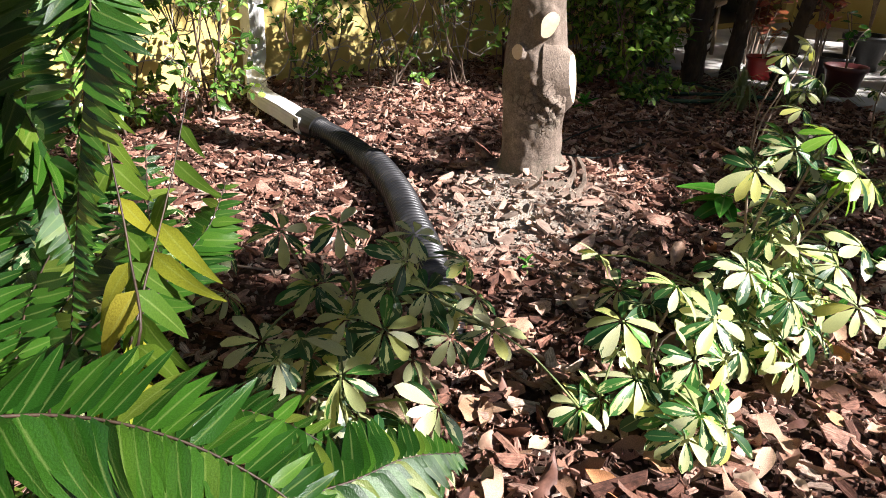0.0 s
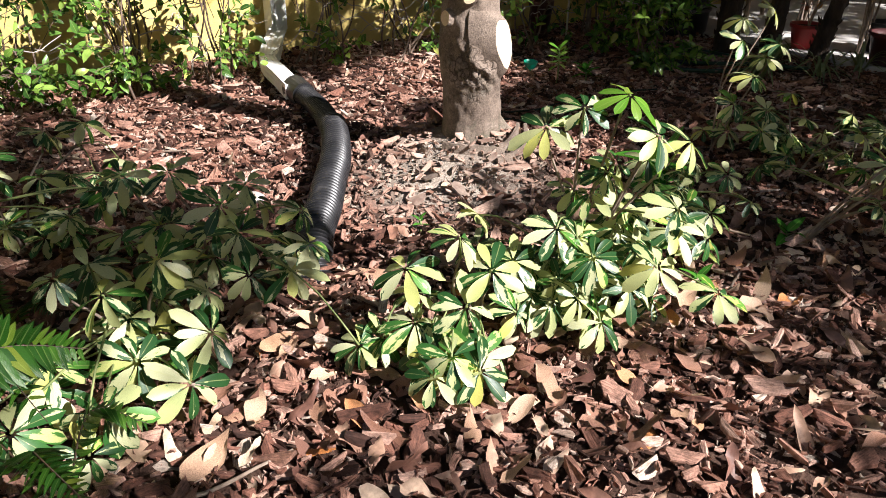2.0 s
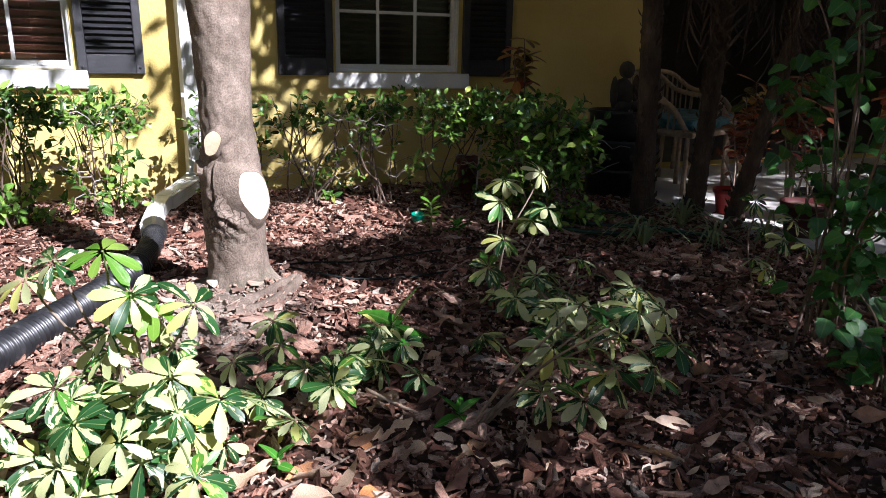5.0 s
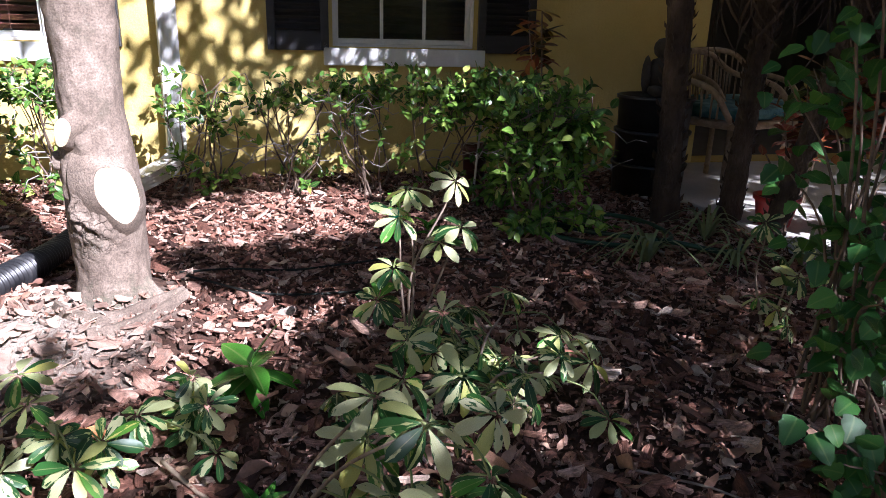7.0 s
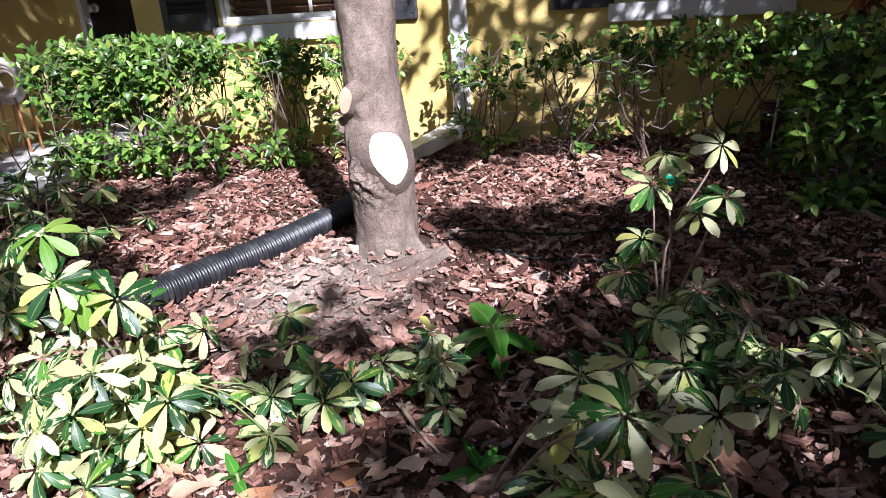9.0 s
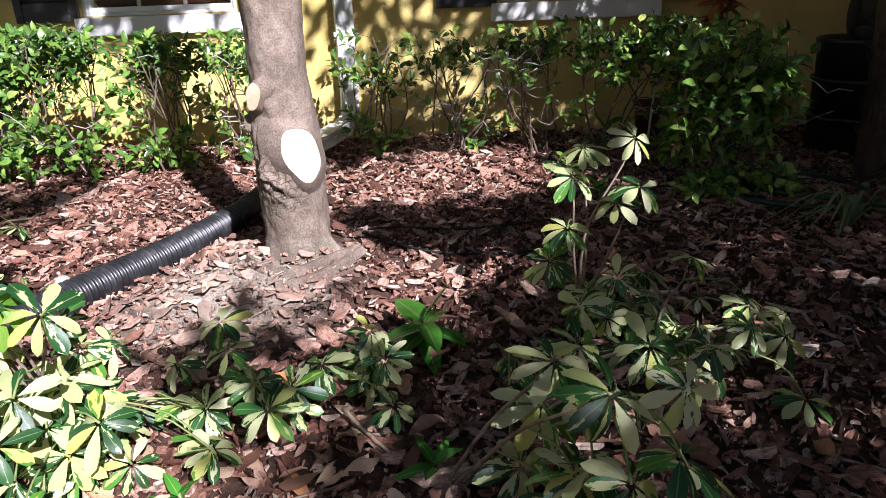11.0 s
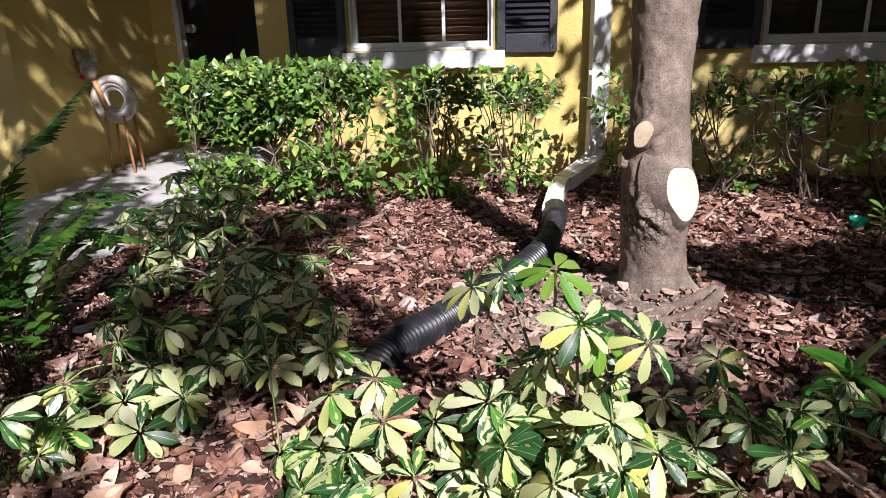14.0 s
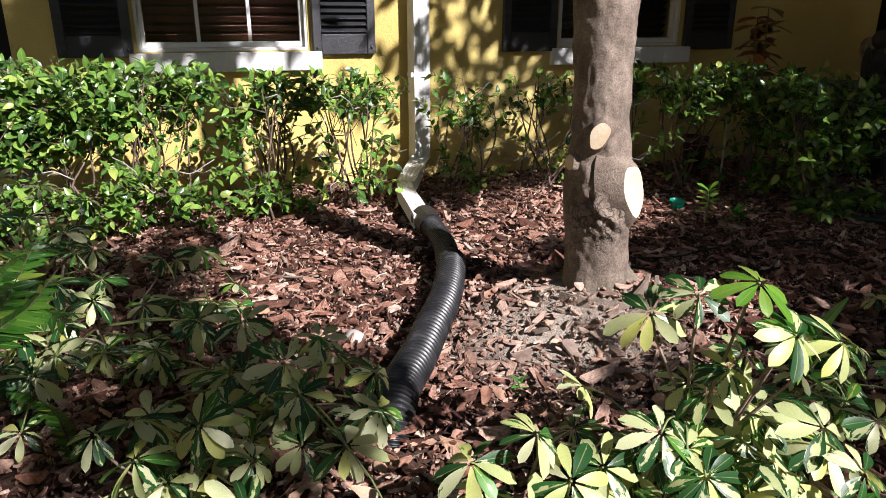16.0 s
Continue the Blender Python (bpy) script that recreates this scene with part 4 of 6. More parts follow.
# ---- unseen tree crowns, added with hand-placed gaps to shade the bed ----
def sunlit(u, v):
    """How open the crowns are above the spot whose light reaches the ground at (u, v): 1 open sky, 0 closed."""
    def blob(cx, cy, rx, ry):
        d = ((u - cx) / rx) ** 2 + ((v - cy) / ry) ** 2
        return max(0.0, min(1.0, (1.25 - d) * 2.2))
    o = 0.0
    # open mulch between tree and house
    o = max(o, blob(2.12, 3.35, 0.72, 1.0))
    o = max(o, blob(2.45, 2.75, 0.45, 0.45))
    o = max(o, blob(3.15, 3.80, 0.62, 0.58))
    o = max(o, blob(3.06, 2.64, 0.36, 0.28))
    # the bright shrubs in front
    o = max(o, blob(2.35, 1.62, 0.45, 0.36))
    o = max(o, blob(2.05, 2.10, 0.36, 0.36))
    o = max(o, 0.8 * blob(2.70, 2.0, 0.30, 0.22))
    o = max(o, blob(1.75, 1.62, 0.32, 0.24))
    o = max(o, 0.4 * blob(1.40, 2.05, 0.35, 0.30))
    o = max(o, blob(0.74, 2.32, 0.44, 0.50))
    # hedge and wall
    o = max(o, 0.85 * blob(2.68, 5.10, 0.52, 0.48))
    o = max(o, blob(0.87, 4.15, 0.9, 0.40))
    o = max(o, 0.6 * blob(4.18, 4.45, 0.35, 0.34))
    o = max(o, 0.85 * blob(3.67, 4.55, 0.8, 0.38))
    o = max(o, blob(1.82, 4.75, 0.75, 0.55))
    o = max(o, blob(0.69, 4.72, 1.10, 0.60))
    o = max(o, 0.6 * blob(2.82, 4.75, 0.50, 0.40))
    o = max(o, blob(1.75, 5.55, 0.26, 0.75))
    o = max(o, 0.88 * blob(1.62, 5.6, 0.95, 0.8))
    o = max(o, 0.7 * blob(2.53, 5.4, 0.60, 0.7))
    o = max(o, 0.86 * blob(3.60, 5.48, 0.70, 0.17))
    o = max(o, 0.38 * blob(-0.13, 4.3, 0.9, 1.2))
    o = max(o, 0.35 * blob(-0.77, 5.6, 0.7, 1.0))
    o = max(o, 0.5 * blob(5.9, 2.9, 0.7, 0.5))
    o = max(o, 0.68 * blob(0.95, 3.2, 0.7, 0.75))
    o = max(o, 0.5 * blob(2.65, 1.36, 0.28, 0.24))
    o = max(o, 0.10 * blob(3.6, 2.6, 0.9, 1.0))
    o = max(o, 0.45 * blob(3.18, 1.80, 0.24, 0.22))
    o = max(o, blob(3.30, 2.64, 0.22, 0.20))
    o = max(o, 0.98 * blob(3.61, 3.57, 0.17, 0.15))
    o = max(o, blob(3.05, 2.27, 0.20, 0.15))
    o = max(o, 0.45 * blob(4.17, 1.62, 0.28, 0.22))
    o = max(o, 0.84 * blob(2.25, 1.13, 0.80, 0.30))
    o = max(o, 0.9 * blob(2.04, 2.45, 0.34, 0.32))
    o = max(o, 0.85 * blob(2.58, 2.26, 0.36, 0.26))
    o = max(o, 0.6 * blob(1.5, 1.52, 0.45, 0.42))
    o = max(o, 0.86 * blob(1.40, 2.0, 0.28, 0.22))
    o = max(o, 0.95 * blob(1.08, 1.95, 0.28, 0.22))
    o = max(o, 0.95 * blob(0.98, 2.74, 0.25, 0.22))
    o = max(o, 0.40 * blob(4.2, 2.4, 0.6, 0.7))
    o = max(o, 0.62 * blob(4.05, 3.95, 0.45, 0.5))
    o = max(o, 0.95 * blob(5.62, 3.25, 0.42, 0.60))
    o = max(o, 0.85 * blob(3.05, 5.15, 0.45, 0.42))
    return o


# Off-view tree, added only so that its leaves block the sun.
def build_shade_tree(name, at, label, want, height):
    t = thing(name, at, label, "tree", "shade trees")
    o = Vector(at)
    pts = [Vector((0, 0, -0.1)), Vector((0.05, 0.05, 1.2)), Vector((0.0, 0.1, 2.6)), Vector((-0.1, 0.1, 4.2))]
    v, f = tube_data(curve_points(pts, 14), [0.2 - 0.009 * k for k in range(14)], 12)
    child("trunk", to_mesh("trunk", v, f, MAT["bark"], smooth=True), t)
    rr = random.Random(len(name))
    leaf = leaf_data(0.15, 0.062, 0.15, 0.2, 2)
    pile = Pile()
    cot = math.sqrt(1 - SUN_TO.z ** 2) / SUN_TO.z
    flat = Vector((SUN_TO.x, SUN_TO.y, 0)).normalized()
    for _ in range(want):
        u, v_ = rr.uniform(-2.2, 7.5), rr.uniform(0.2, 7.2)
        h = rr.uniform(*height)
        c = Vector((u, v_, 0)) + flat * cot * h + Vector((0, 0, h))
        edge = ((u - 2.6) / 5.1) ** 4 + ((v_ - 3.6) / 3.6) ** 4 + 0.5 * noise.noise((u * 0.9, v_ * 0.9, 4.0))
        if edge > 0.95 or rr.random() < sunlit(u, v_):
            continue
        for q in range(4):
            p = c + Vector((rr.gauss(0, 0.05), rr.gauss(0, 0.05), rr.gauss(0, 0.05)))
            d = Vector((rr.gauss(0, 1), rr.gauss(0, 1), rr.gauss(-0.2, 0.5)))
            pile.add(*leaf, turn_to(p - o, d, (rr.gauss(0, 0.6), rr.gauss(0, 0.6), 1)))
    child("crown", pile.mesh("crown", MAT["crown"]), t)["kind"] = "stuff"
    for k in range(7):
        a = k * 0.9
        tip = Vector((math.cos(a) * 2.2, math.sin(a) * 2.2, rr.uniform(*height)))
        c = curve_points([Vector((0, 0.1, 2.0 + 0.2 * k)), tip * 0.5 + Vector((0, 0, 1.1)), tip], 8)
        v, f = tube_data(c, [0.07 - 0.007 * i for i in range(8)], 7)
        child("limb", to_mesh("limb", v, f, MAT["bark"], smooth=True), t)


build_shade_tree("shade_tree", (6.4, -3.2, 0), "unseen leafy tree added behind the walk to shade the bed", 12500, (2.9, 4.6))


# Unseen crown above the trunk, added to cut sky light over the bed.
def build_garden_crown():
    rr = random.Random(31)
    leaf = leaf_data(0.15, 0.065, 0.15, 0.2, 2)
    pile = Pile()
    cot = math.sqrt(1 - SUN_TO.z ** 2) / SUN_TO.z
    flat = Vector((SUN_TO.x, SUN_TO.y, 0)).normalized()
    for k in range(12000):
        a, q = rr.uniform(0, 2 * math.pi), 3.4 * math.sqrt(rr.random())
        p = Vector((TREE.x + 0.6 + math.cos(a) * q * 1.25, TREE.y - 0.5 + math.sin(a) * q, rr.uniform(2.75, 4.6)))
        # extra foliage beyond the crown, added to darken the right-hand side
        if k > 5200:
            p = Vector((rr.uniform(3.0, 7.5), rr.uniform(-1.5, 4.0), rr.uniform(2.6, 4.4)))
        g = p - flat * cot * p.z
        if p.y > 4.0 or rr.random() < sunlit(g.x, g.y):
            continue
        for _k in range(4):
            o = p + Vector((rr.gauss(0, 0.06), rr.gauss(0, 0.06), rr.gauss(0, 0.05)))
            pile.add(*leaf, turn_to(o - TREE, (rr.gauss(0, 1), rr.gauss(0, 1), rr.gauss(-0.2, 0.5)), (rr.gauss(0, 0.5), rr.gauss(0, 0.5), 1)))
    child("crown", pile.mesh("crown", MAT["crown"]), tree)["kind"] = "stuff"


build_garden_crown()


# ---- umbrella shrubs ----
def leaflet_meshes(name, mat, variants, length=1.0, ratio=0.36, fold=0.22, n=6):
    rr = random.Random(5)
    out = []
    for k in range(variants):
        d = leaf_data(length, ratio * rr.uniform(0.88, 1.12), fold * rr.uniform(0.6, 1.5), rr.uniform(0.05, 0.30), n, blunt=True, wave=rr.uniform(0, 0.035), rnd=rr.uniform(0, 6))
        out.append(to_mesh(name, d[0], d[1], mat, d[2], True))
    return out


LIME = leaflet_meshes("leaflet", MAT["lime"], 4, ratio=0.31, n=7)
LEAFLET = leaflet_meshes("leaflet", MAT["varieg"], 8, ratio=0.335, n=7)
GLOSSY = []
for k in range(4):
    d = leaf_data(1.0, 0.34 + 0.03 * k, 0.22, 0.05 + 0.07 * k, 7, tip=0.85, wave=0.02, rnd=k)
    GLOSSY.append(to_mesh("leaf_blade", d[0], d[1], MAT["magnolia"], d[2], True))


def rosette(plant, o, rr, node, pos, size, count, stem_mat=None, blades=LEAFLET, lean=0.45, name="leaflet", droop=(-0.05, 0.62)):
    """One compound leaf: a petiole from node to pos, with leaflets spread round its end."""
    out = Vector((pos.x - node.x, pos.y - node.y, 0))
    n = (Vector((0, 0, 1)) + out.normalized() * lean * rr.uniform(0.5, 1.3) + Vector((rr.gauss(0.06, 0.30), rr.gauss(-0.32, 0.30), 0))).normalized()
    mid = (node + pos) / 2 + Vector((0, 0, 0.02)) + out * 0.15
    v, f = tube_data(curve_points([node - o, mid - o, pos - o], 6), [0.0026, 0.0023, 0.0021, 0.0020, 0.0020, 0.0024], 5)
    pet = child("leaf", to_mesh("leaf", v, f, stem_mat or MAT["greenstem"], smooth=True), plant)
    a0 = rr.uniform(0, 6.28)
    e1 = n.orthogonal().normalized()
    e2 = n.cross(e1)
    for k in range(count):
        a = a0 + 2 * math.pi * k / count + rr.gauss(0, 0.10)
        rad = e1 * math.cos(a) + e2 * math.sin(a)
        d = rad - n * rr.uniform(*droop)
        s = size * rr.uniform(0.78, 1.12)
        m = turn_to(pos - o + rad * 0.007, d, n, rr.gauss(0, 0.18), s)
        child(name, rr.choice(blades), pet, m)


def build_schefflera(base, spots, label, size, seed, extra=0, spread=0.15, low=0.08, high=0.3, young=()):
    """An umbrella shrub rooted at base with leaves at the given spots, and some more among them."""
    rr = random.Random(seed)
    o = Vector((base[0], base[1], ground_z(base[0], base[1])))
    p = thing("schefflera_shrub", o, label, "shrub", "variegated umbrella shrubs")
    pts = [Vector(s) for s in spots]
    for _ in range(extra):
        c = rr.choice(pts)
        pts.append(Vector((c.x + rr.gauss(0, spread), c.y + rr.gauss(0, spread), rr.uniform(low, max(low + 0.02, min(high, c.z))))))
    tops = sorted(pts, key=lambda q: -q.z)
    stems = []
    for q in tops[:2 + len(pts) // 8]:
        end = o.lerp(q, 0.86)
        end.z = max(0.03, q.z - 0.05)
        mid = o.lerp(q, 0.45) + Vector((rr.gauss(0, 0.02), rr.gauss(0, 0.02), 0.02))
        c = curve_points([o + Vector((rr.gauss(0, 0.012), rr.gauss(0, 0.012), -0.03)), mid, end], 9)
        stems.append(c)
        v, f = tube_data([x - o for x in c], [0.0044 - 0.00025 * k for k in range(9)], 7)
        child("stem", to_mesh("stem", v, f, MAT["twig"], smooth=True), p)
    fresh = [pts[k] for k in young]
    for q in pts:
        node = min((c[k] for c in stems for k in range(3, 9)), key=lambda c: (c - q).length + (0.08 if c.z > q.z else 0))
        rosette(p, o, rr, node, q, 0.87 * size * rr.uniform(0.8, 1.15), rr.choice((8, 8, 9, 9, 10)), blades=LIME if q in fresh else LEAFLET)
    return p


build_schefflera((2.43, 1.74), [(2.414, 1.567, 0.526), (2.331, 1.599, 0.505), (2.484, 1.547, 0.43), (2.274, 1.638, 0.465), (2.455, 1.521, 0.453), (2.52, 1.68, 0.28), (2.42, 1.72, 0.20), (2.361, 1.604, 0.20), (2.56, 1.53, 0.42), (2.50, 1.67, 0.344), (2.33, 1.58, 0.237), (2.50, 1.63, 0.246), (2.52, 1.668, 0.20), (2.60, 1.61, 0.075), (2.41, 1.60, 0.36), (2.38, 1.66, 0.31), (2.45, 1.62, 0.16), (2.30, 1.53, 0.13)],
                 "sunlit cream and green umbrella shrub leaning over mulch", 0.073, 11, 44, 0.075, 0.08, 0.36, young=(0, 2))
build_schefflera((2.14, 1.70), [(2.086, 1.644, 0.271), (1.986, 1.679, 0.214), (2.115, 1.573, 0.225), (1.981, 1.496, 0.121), (2.05, 1.56, 0.17), (2.17, 1.56, 0.12), (2.20, 1.62, 0.20)],
                 "low sunlit cream and green umbrella shrub", 0.078, 12, 12, 0.06, 0.08, 0.16)
build_schefflera((2.87, 1.92), [(2.75, 1.779, 0.21), (2.74, 1.796, 0.264), (2.92, 1.83, 0.139), (3.021, 1.886, 0.18), (3.057, 1.792, 0.167), (3.075, 1.713, 0.109), (2.864, 1.768, 0.083), (2.64, 1.79, 0.177), (2.80, 1.75, 0.15), (2.70, 1.74, 0.10)],
                 "low trailing cream and green umbrella shrub beside dead leaves", 0.070, 13, 8, 0.06, 0.06, 0.16)
build_schefflera((3.17, 1.63), [(3.333, 1.886, 0.10), (3.416, 1.644, 0.264), (3.46, 1.404, 0.395), (3.379, 1.288, 0.396), (3.496, 1.349, 0.36), (3.462, 1.26, 0.32), (3.331, 1.413, 0.371), (3.40, 1.25, 0.29), (3.33, 1.514, 0.233), (3.35, 1.33, 0.24), (3.46, 1.48, 0.27)],
                 "large-leaved pale umbrella shrub on a slanting stem in shade", 0.078, 14, 7, 0.06, 0.12, 0.30)
build_schefflera((3.55, 2.24), [(3.473, 2.069, 0.332), (3.645, 2.166, 0.516), (3.53, 2.196, 0.492), (3.563, 2.015, 0.125), (3.65, 2.12, 0.41), (3.60, 2.13, 0.37), (3.50, 2.16, 0.43), (3.44, 2.10, 0.24), (3.60, 2.08, 0.20), (3.50, 2.02, 0.16)],
                 "tall thin umbrella shrub with near-white leaflets", 0.076, 15, 9, 0.06, 0.08, 0.3)
build_schefflera((3.62, 1.95), [(3.704, 2.194, 0.159), (3.795, 2.135, 0.222), (3.849, 1.925, 0.188), (3.685, 1.713, 0.21), (3.976, 1.998, 0.126), (3.80, 1.80, 0.20), (3.90, 1.85, 0.15), (3.75, 1.95, 0.13), (3.66, 1.86, 0.10), (3.95, 2.15, 0.10)],
                 "low sprawling umbrella shrub in deep shade", 0.075, 16, 9, 0.12, 0.05, 0.2)
build_schefflera((1.72, 2.16), [(1.645, 2.10, 0.335), (1.556, 2.156, 0.326), (1.714, 1.981, 0.29), (1.735, 1.938, 0.242), (1.79, 2.05, 0.30), (1.894, 2.008, 0.228), (1.89, 1.965, 0.166), (1.82, 2.10, 0.24), (1.60, 2.0, 0.20)],
                 "umbrella shrub with cream leaflets beside the drain pipe", 0.074, 17, 13, 0.08, 0.08, 0.24)
build_schefflera((1.50, 1.90), [(1.561, 1.831, 0.272), (1.452, 1.902, 0.262), (1.461, 1.80, 0.246), (1.395, 1.868, 0.263), (1.487, 1.75, 0.128), (1.62, 1.76, 0.14), (1.56, 1.68, 0.10), (1.42, 1.63, 0.13), (1.36, 1.74, 0.17), (1.64, 1.86, 0.17)],
                 "cream and green umbrella shrub beside the fern", 0.076, 18, 13, 0.08, 0.07, 0.2)
build_schefflera((1.06, 3.10), [(0.972, 3.095, 0.454), (1.089, 3.105, 0.429), (0.939, 3.057, 0.35), (1.072, 2.812, 0.287), (1.0, 2.95, 0.38), (1.15, 3.0, 0.30), (1.20, 3.15, 0.36), (0.88, 2.95, 0.24)],
                 "shaded umbrella shrub in front of the hedge by the walk", 0.076, 19, 24, 0.14, 0.10, 0.36)
build_schefflera((1.32, 2.62), [(1.441, 2.367, 0.17), (1.435, 2.80, 0.257), (1.30, 2.50, 0.26), (1.20, 2.60, 0.28), (1.40, 2.60, 0.20), (1.52, 2.46, 0.19), (1.15, 2.45, 0.22), (1.25, 2.30, 0.22)],
                 "shaded umbrella shrub with dull cream leaflets", 0.076, 20, 26, 0.15, 0.06, 0.26)
build_schefflera((4.66, 2.20), [(4.60, 2.20, 0.36), (4.72, 2.12, 0.30), (4.62, 2.06, 0.24), (4.75, 2.28, 0.22), (4.55, 2.12, 0.16)],
                 "small umbrella shrub in deep shade", 0.075, 21, 3, 0.07, 0.06, 0.2)


def build_sprout(base, label, size, count, seed, h, spread=False, blades=None):
    rr = random.Random(seed)
    o = Vector((*base, ground_z(*base)))
    p = thing("magnolia_seedling", o, label, "seedling", "seedlings")
    v, f = tube_data([Vector((0, 0, -0.03)), Vector((0.004, 0, h * 0.6)), Vector((0, 0.004, h))], [0.005, 0.004, 0.003], 6)
    child("stem", to_mesh("stem", v, f, MAT["greenstem"], smooth=True), p)
    for k in range(count):
        a = k * 2.4 + rr.uniform(-0.3, 0.3)
        up = 1.6 - 2.0 * k / count
        if spread:
            up = 2.6 if k == 0 else 0.35 - 0.9 * k / count
        d = Vector((math.cos(a), math.sin(a), up * 0.62))
        child("leaf_blade", rr.choice(blades or GLOSSY), p, turn_to((0, 0, h * (1 - 0.5 * k / count)), d, (0, 0, 1), rr.gauss(0, 0.2), size * rr.uniform(0.85, 1.1)))


build_sprout((3.13, 2.10), "young magnolia seedling with large glossy green leaves", 0.150, 11, 4, 0.10, True)
build_sprout((3.725, 3.36), "small bright green seedling near the hedge", 0.062, 18, 5, 0.17, blades=LIME)
build_sprout((3.84, 3.28), "low dark green seedling on mulch", 0.075, 12, 6, 0.07)
build_sprout((3.15, 1.63), "low seedling with broad dark green leaves", 0.075, 6, 8, 0.04)
build_sprout((2.70, 1.55), "tiny green seedling in dead leaves", 0.05, 7, 9, 0.05)
build_sprout((1.85, 2.62), "tiny bright seedling on mulch", 0.022, 6, 10, 0.03)
build_sprout((2.30, 2.20), "tiny green seedling on mulch", 0.03, 6, 12, 0.04)


# ---- sword fern ----
def pinna_meshes(ratio, mat, droop=0.08):
    out = []
    for k in range(4):
        d = leaf_data(1.0, ratio + 0.02 * k, 0.12, droop + 0.05 * k, 7, tip=0.62, wave=0.03, rnd=k)
        out.append(to_mesh("leaflet", [(x, y + 0.10 * x * x, z) for x, y, z in d[0]], d[1], mat, d[2], True))
    return out


PINNA = {"slim": pinna_meshes(0.275, MAT["fern"]), "broad": pinna_meshes(0.36, MAT["fern"]), "old": pinna_meshes(0.23, MAT["fern_old"], 0.2)}


def build_fern(base, fronds, label, seed):
    """Each frond: its curve, the length of its leaflets, their gap as a share of that, and their kind."""
    rr = random.Random(seed)
    o = Vector((*base, ground_z(*base)))
    p = thing("sword_fern", o, label, "fern", "ferns")
    for *ctrl, (pin, gap, key) in fronds:
        c = curve_points([Vector((rr.gauss(0, 0.02), rr.gauss(0, 0.02), -0.02)), *[Vector(q) - o for q in ctrl]], 30)
        total = sum((b - a).length for a, b in zip(c, c[1:]))
        first = 0.5 * (c[9] - c[0]).length / total if key == "old" else 0.12
        pairs = int(total * (0.99 - first) / (pin * gap))
        v, f = tube_data(c, [0.0021 - 0.00005 * k for k in range(30)], 5)
        fr = child("frond", to_mesh("frond", v, f, MAT["frondstem"], smooth=True), p)
        for k in range(pairs):
            t = first + (0.99 - first) * k / pairs
            i = t * 29
            a, b = c[int(i)], c[min(29, int(i) + 1)]
            pos = a.lerp(b, i - int(i))
            d = (c[min(29, int(i) + 1)] - c[max(0, int(i) - 1)]).normalized()
            side = d.cross(Vector((0, 0, 1)))
            side = side.normalized() if side.length > 0.05 else Vector((1, 0, 0))
            nrm = side.cross(d)
            if pin > 0.07 and key == "slim":
                side, nrm = side * 0.88 - nrm * 0.47, nrm * 0.88 + side * 0.47
            prof = min(1.0, t * 5) * (1 - max(0.0, (t - 0.55) / 0.45) ** 1.6 * 0.8)
            for sg in (-1, 1):
                if key == "old" and rr.random() < 0.35:
                    continue
                dd = side * sg + d * 0.42 - nrm * rr.uniform(0.0, 0.25)
                if key == "old":
                    dd = side * sg * rr.uniform(0.4, 1.0) + Vector((0, 0, -1.1))
                child("leaflet", rr.choice(PINNA[key]), fr, turn_to(pos, dd, nrm, (0.45 if key == "slim" else 0.15) * sg + rr.gauss(0, 0.14), pin * prof * rr.uniform(0.9, 1.08)))


NEAR_FRONDS = [
    ((0.95, 1.74, 0.45), (0.985, 1.56, 0.55), (1.063, 1.516, 0.548), (1.120, 1.468, 0.533), (1.168, 1.419, 0.498), (1.200, 1.37, 0.45), (0.076, 0.31, "slim")),
    ((1.04, 1.72, 0.30), (1.16, 1.53, 0.385), (1.274, 1.50, 0.375), (1.353, 1.50, 0.365), (1.426, 1.49, 0.34), (0.074, 0.27, "slim")),
    ((1.10, 1.76, 0.34), (1.20, 1.66, 0.40), (1.29, 1.58, 0.37), (1.36, 1.46, 0.27), (0.070, 0.28, "slim")),
    ((1.10, 1.86, 0.30), (1.211, 1.845, 0.414), (1.287, 1.883, 0.461), (1.330, 1.903, 0.487), (1.372, 1.932, 0.535), (0.064, 0.42, "broad")),
]
OLD_FRONDS = [
    ((1.10, 1.80, 0.34), (1.141, 1.663, 0.479), (1.184, 1.691, 0.548), (1.227, 1.730, 0.613), (1.277, 1.782, 0.698), (0.098, 0.60, "old")),
    ((1.11, 1.80, 0.36), (1.151, 1.647, 0.496), (1.173, 1.702, 0.565), (1.184, 1.757, 0.659), (1.201, 1.812, 0.733), (0.085, 0.62, "old")),
    ((1.08, 1.86, 0.60), (1.14, 1.70, 0.87), (1.166, 1.666, 0.819), (1.150, 1.658, 0.735), (1.130, 1.657, 0.645), (1.102, 1.650, 0.524), (0.050, 0.32, "slim")),
    ((1.06, 1.88, 0.60), (1.09, 1.82, 0.80), (1.131, 1.792, 0.669), (1.137, 1.793, 0.606), (1.144, 1.774, 0.512), (0.062, 0.36, "broad")),
    ((1.05, 1.82, 0.50), (1.10, 1.76, 0.76), (1.13, 1.70, 0.99), (0.060, 0.32, "slim")),
]
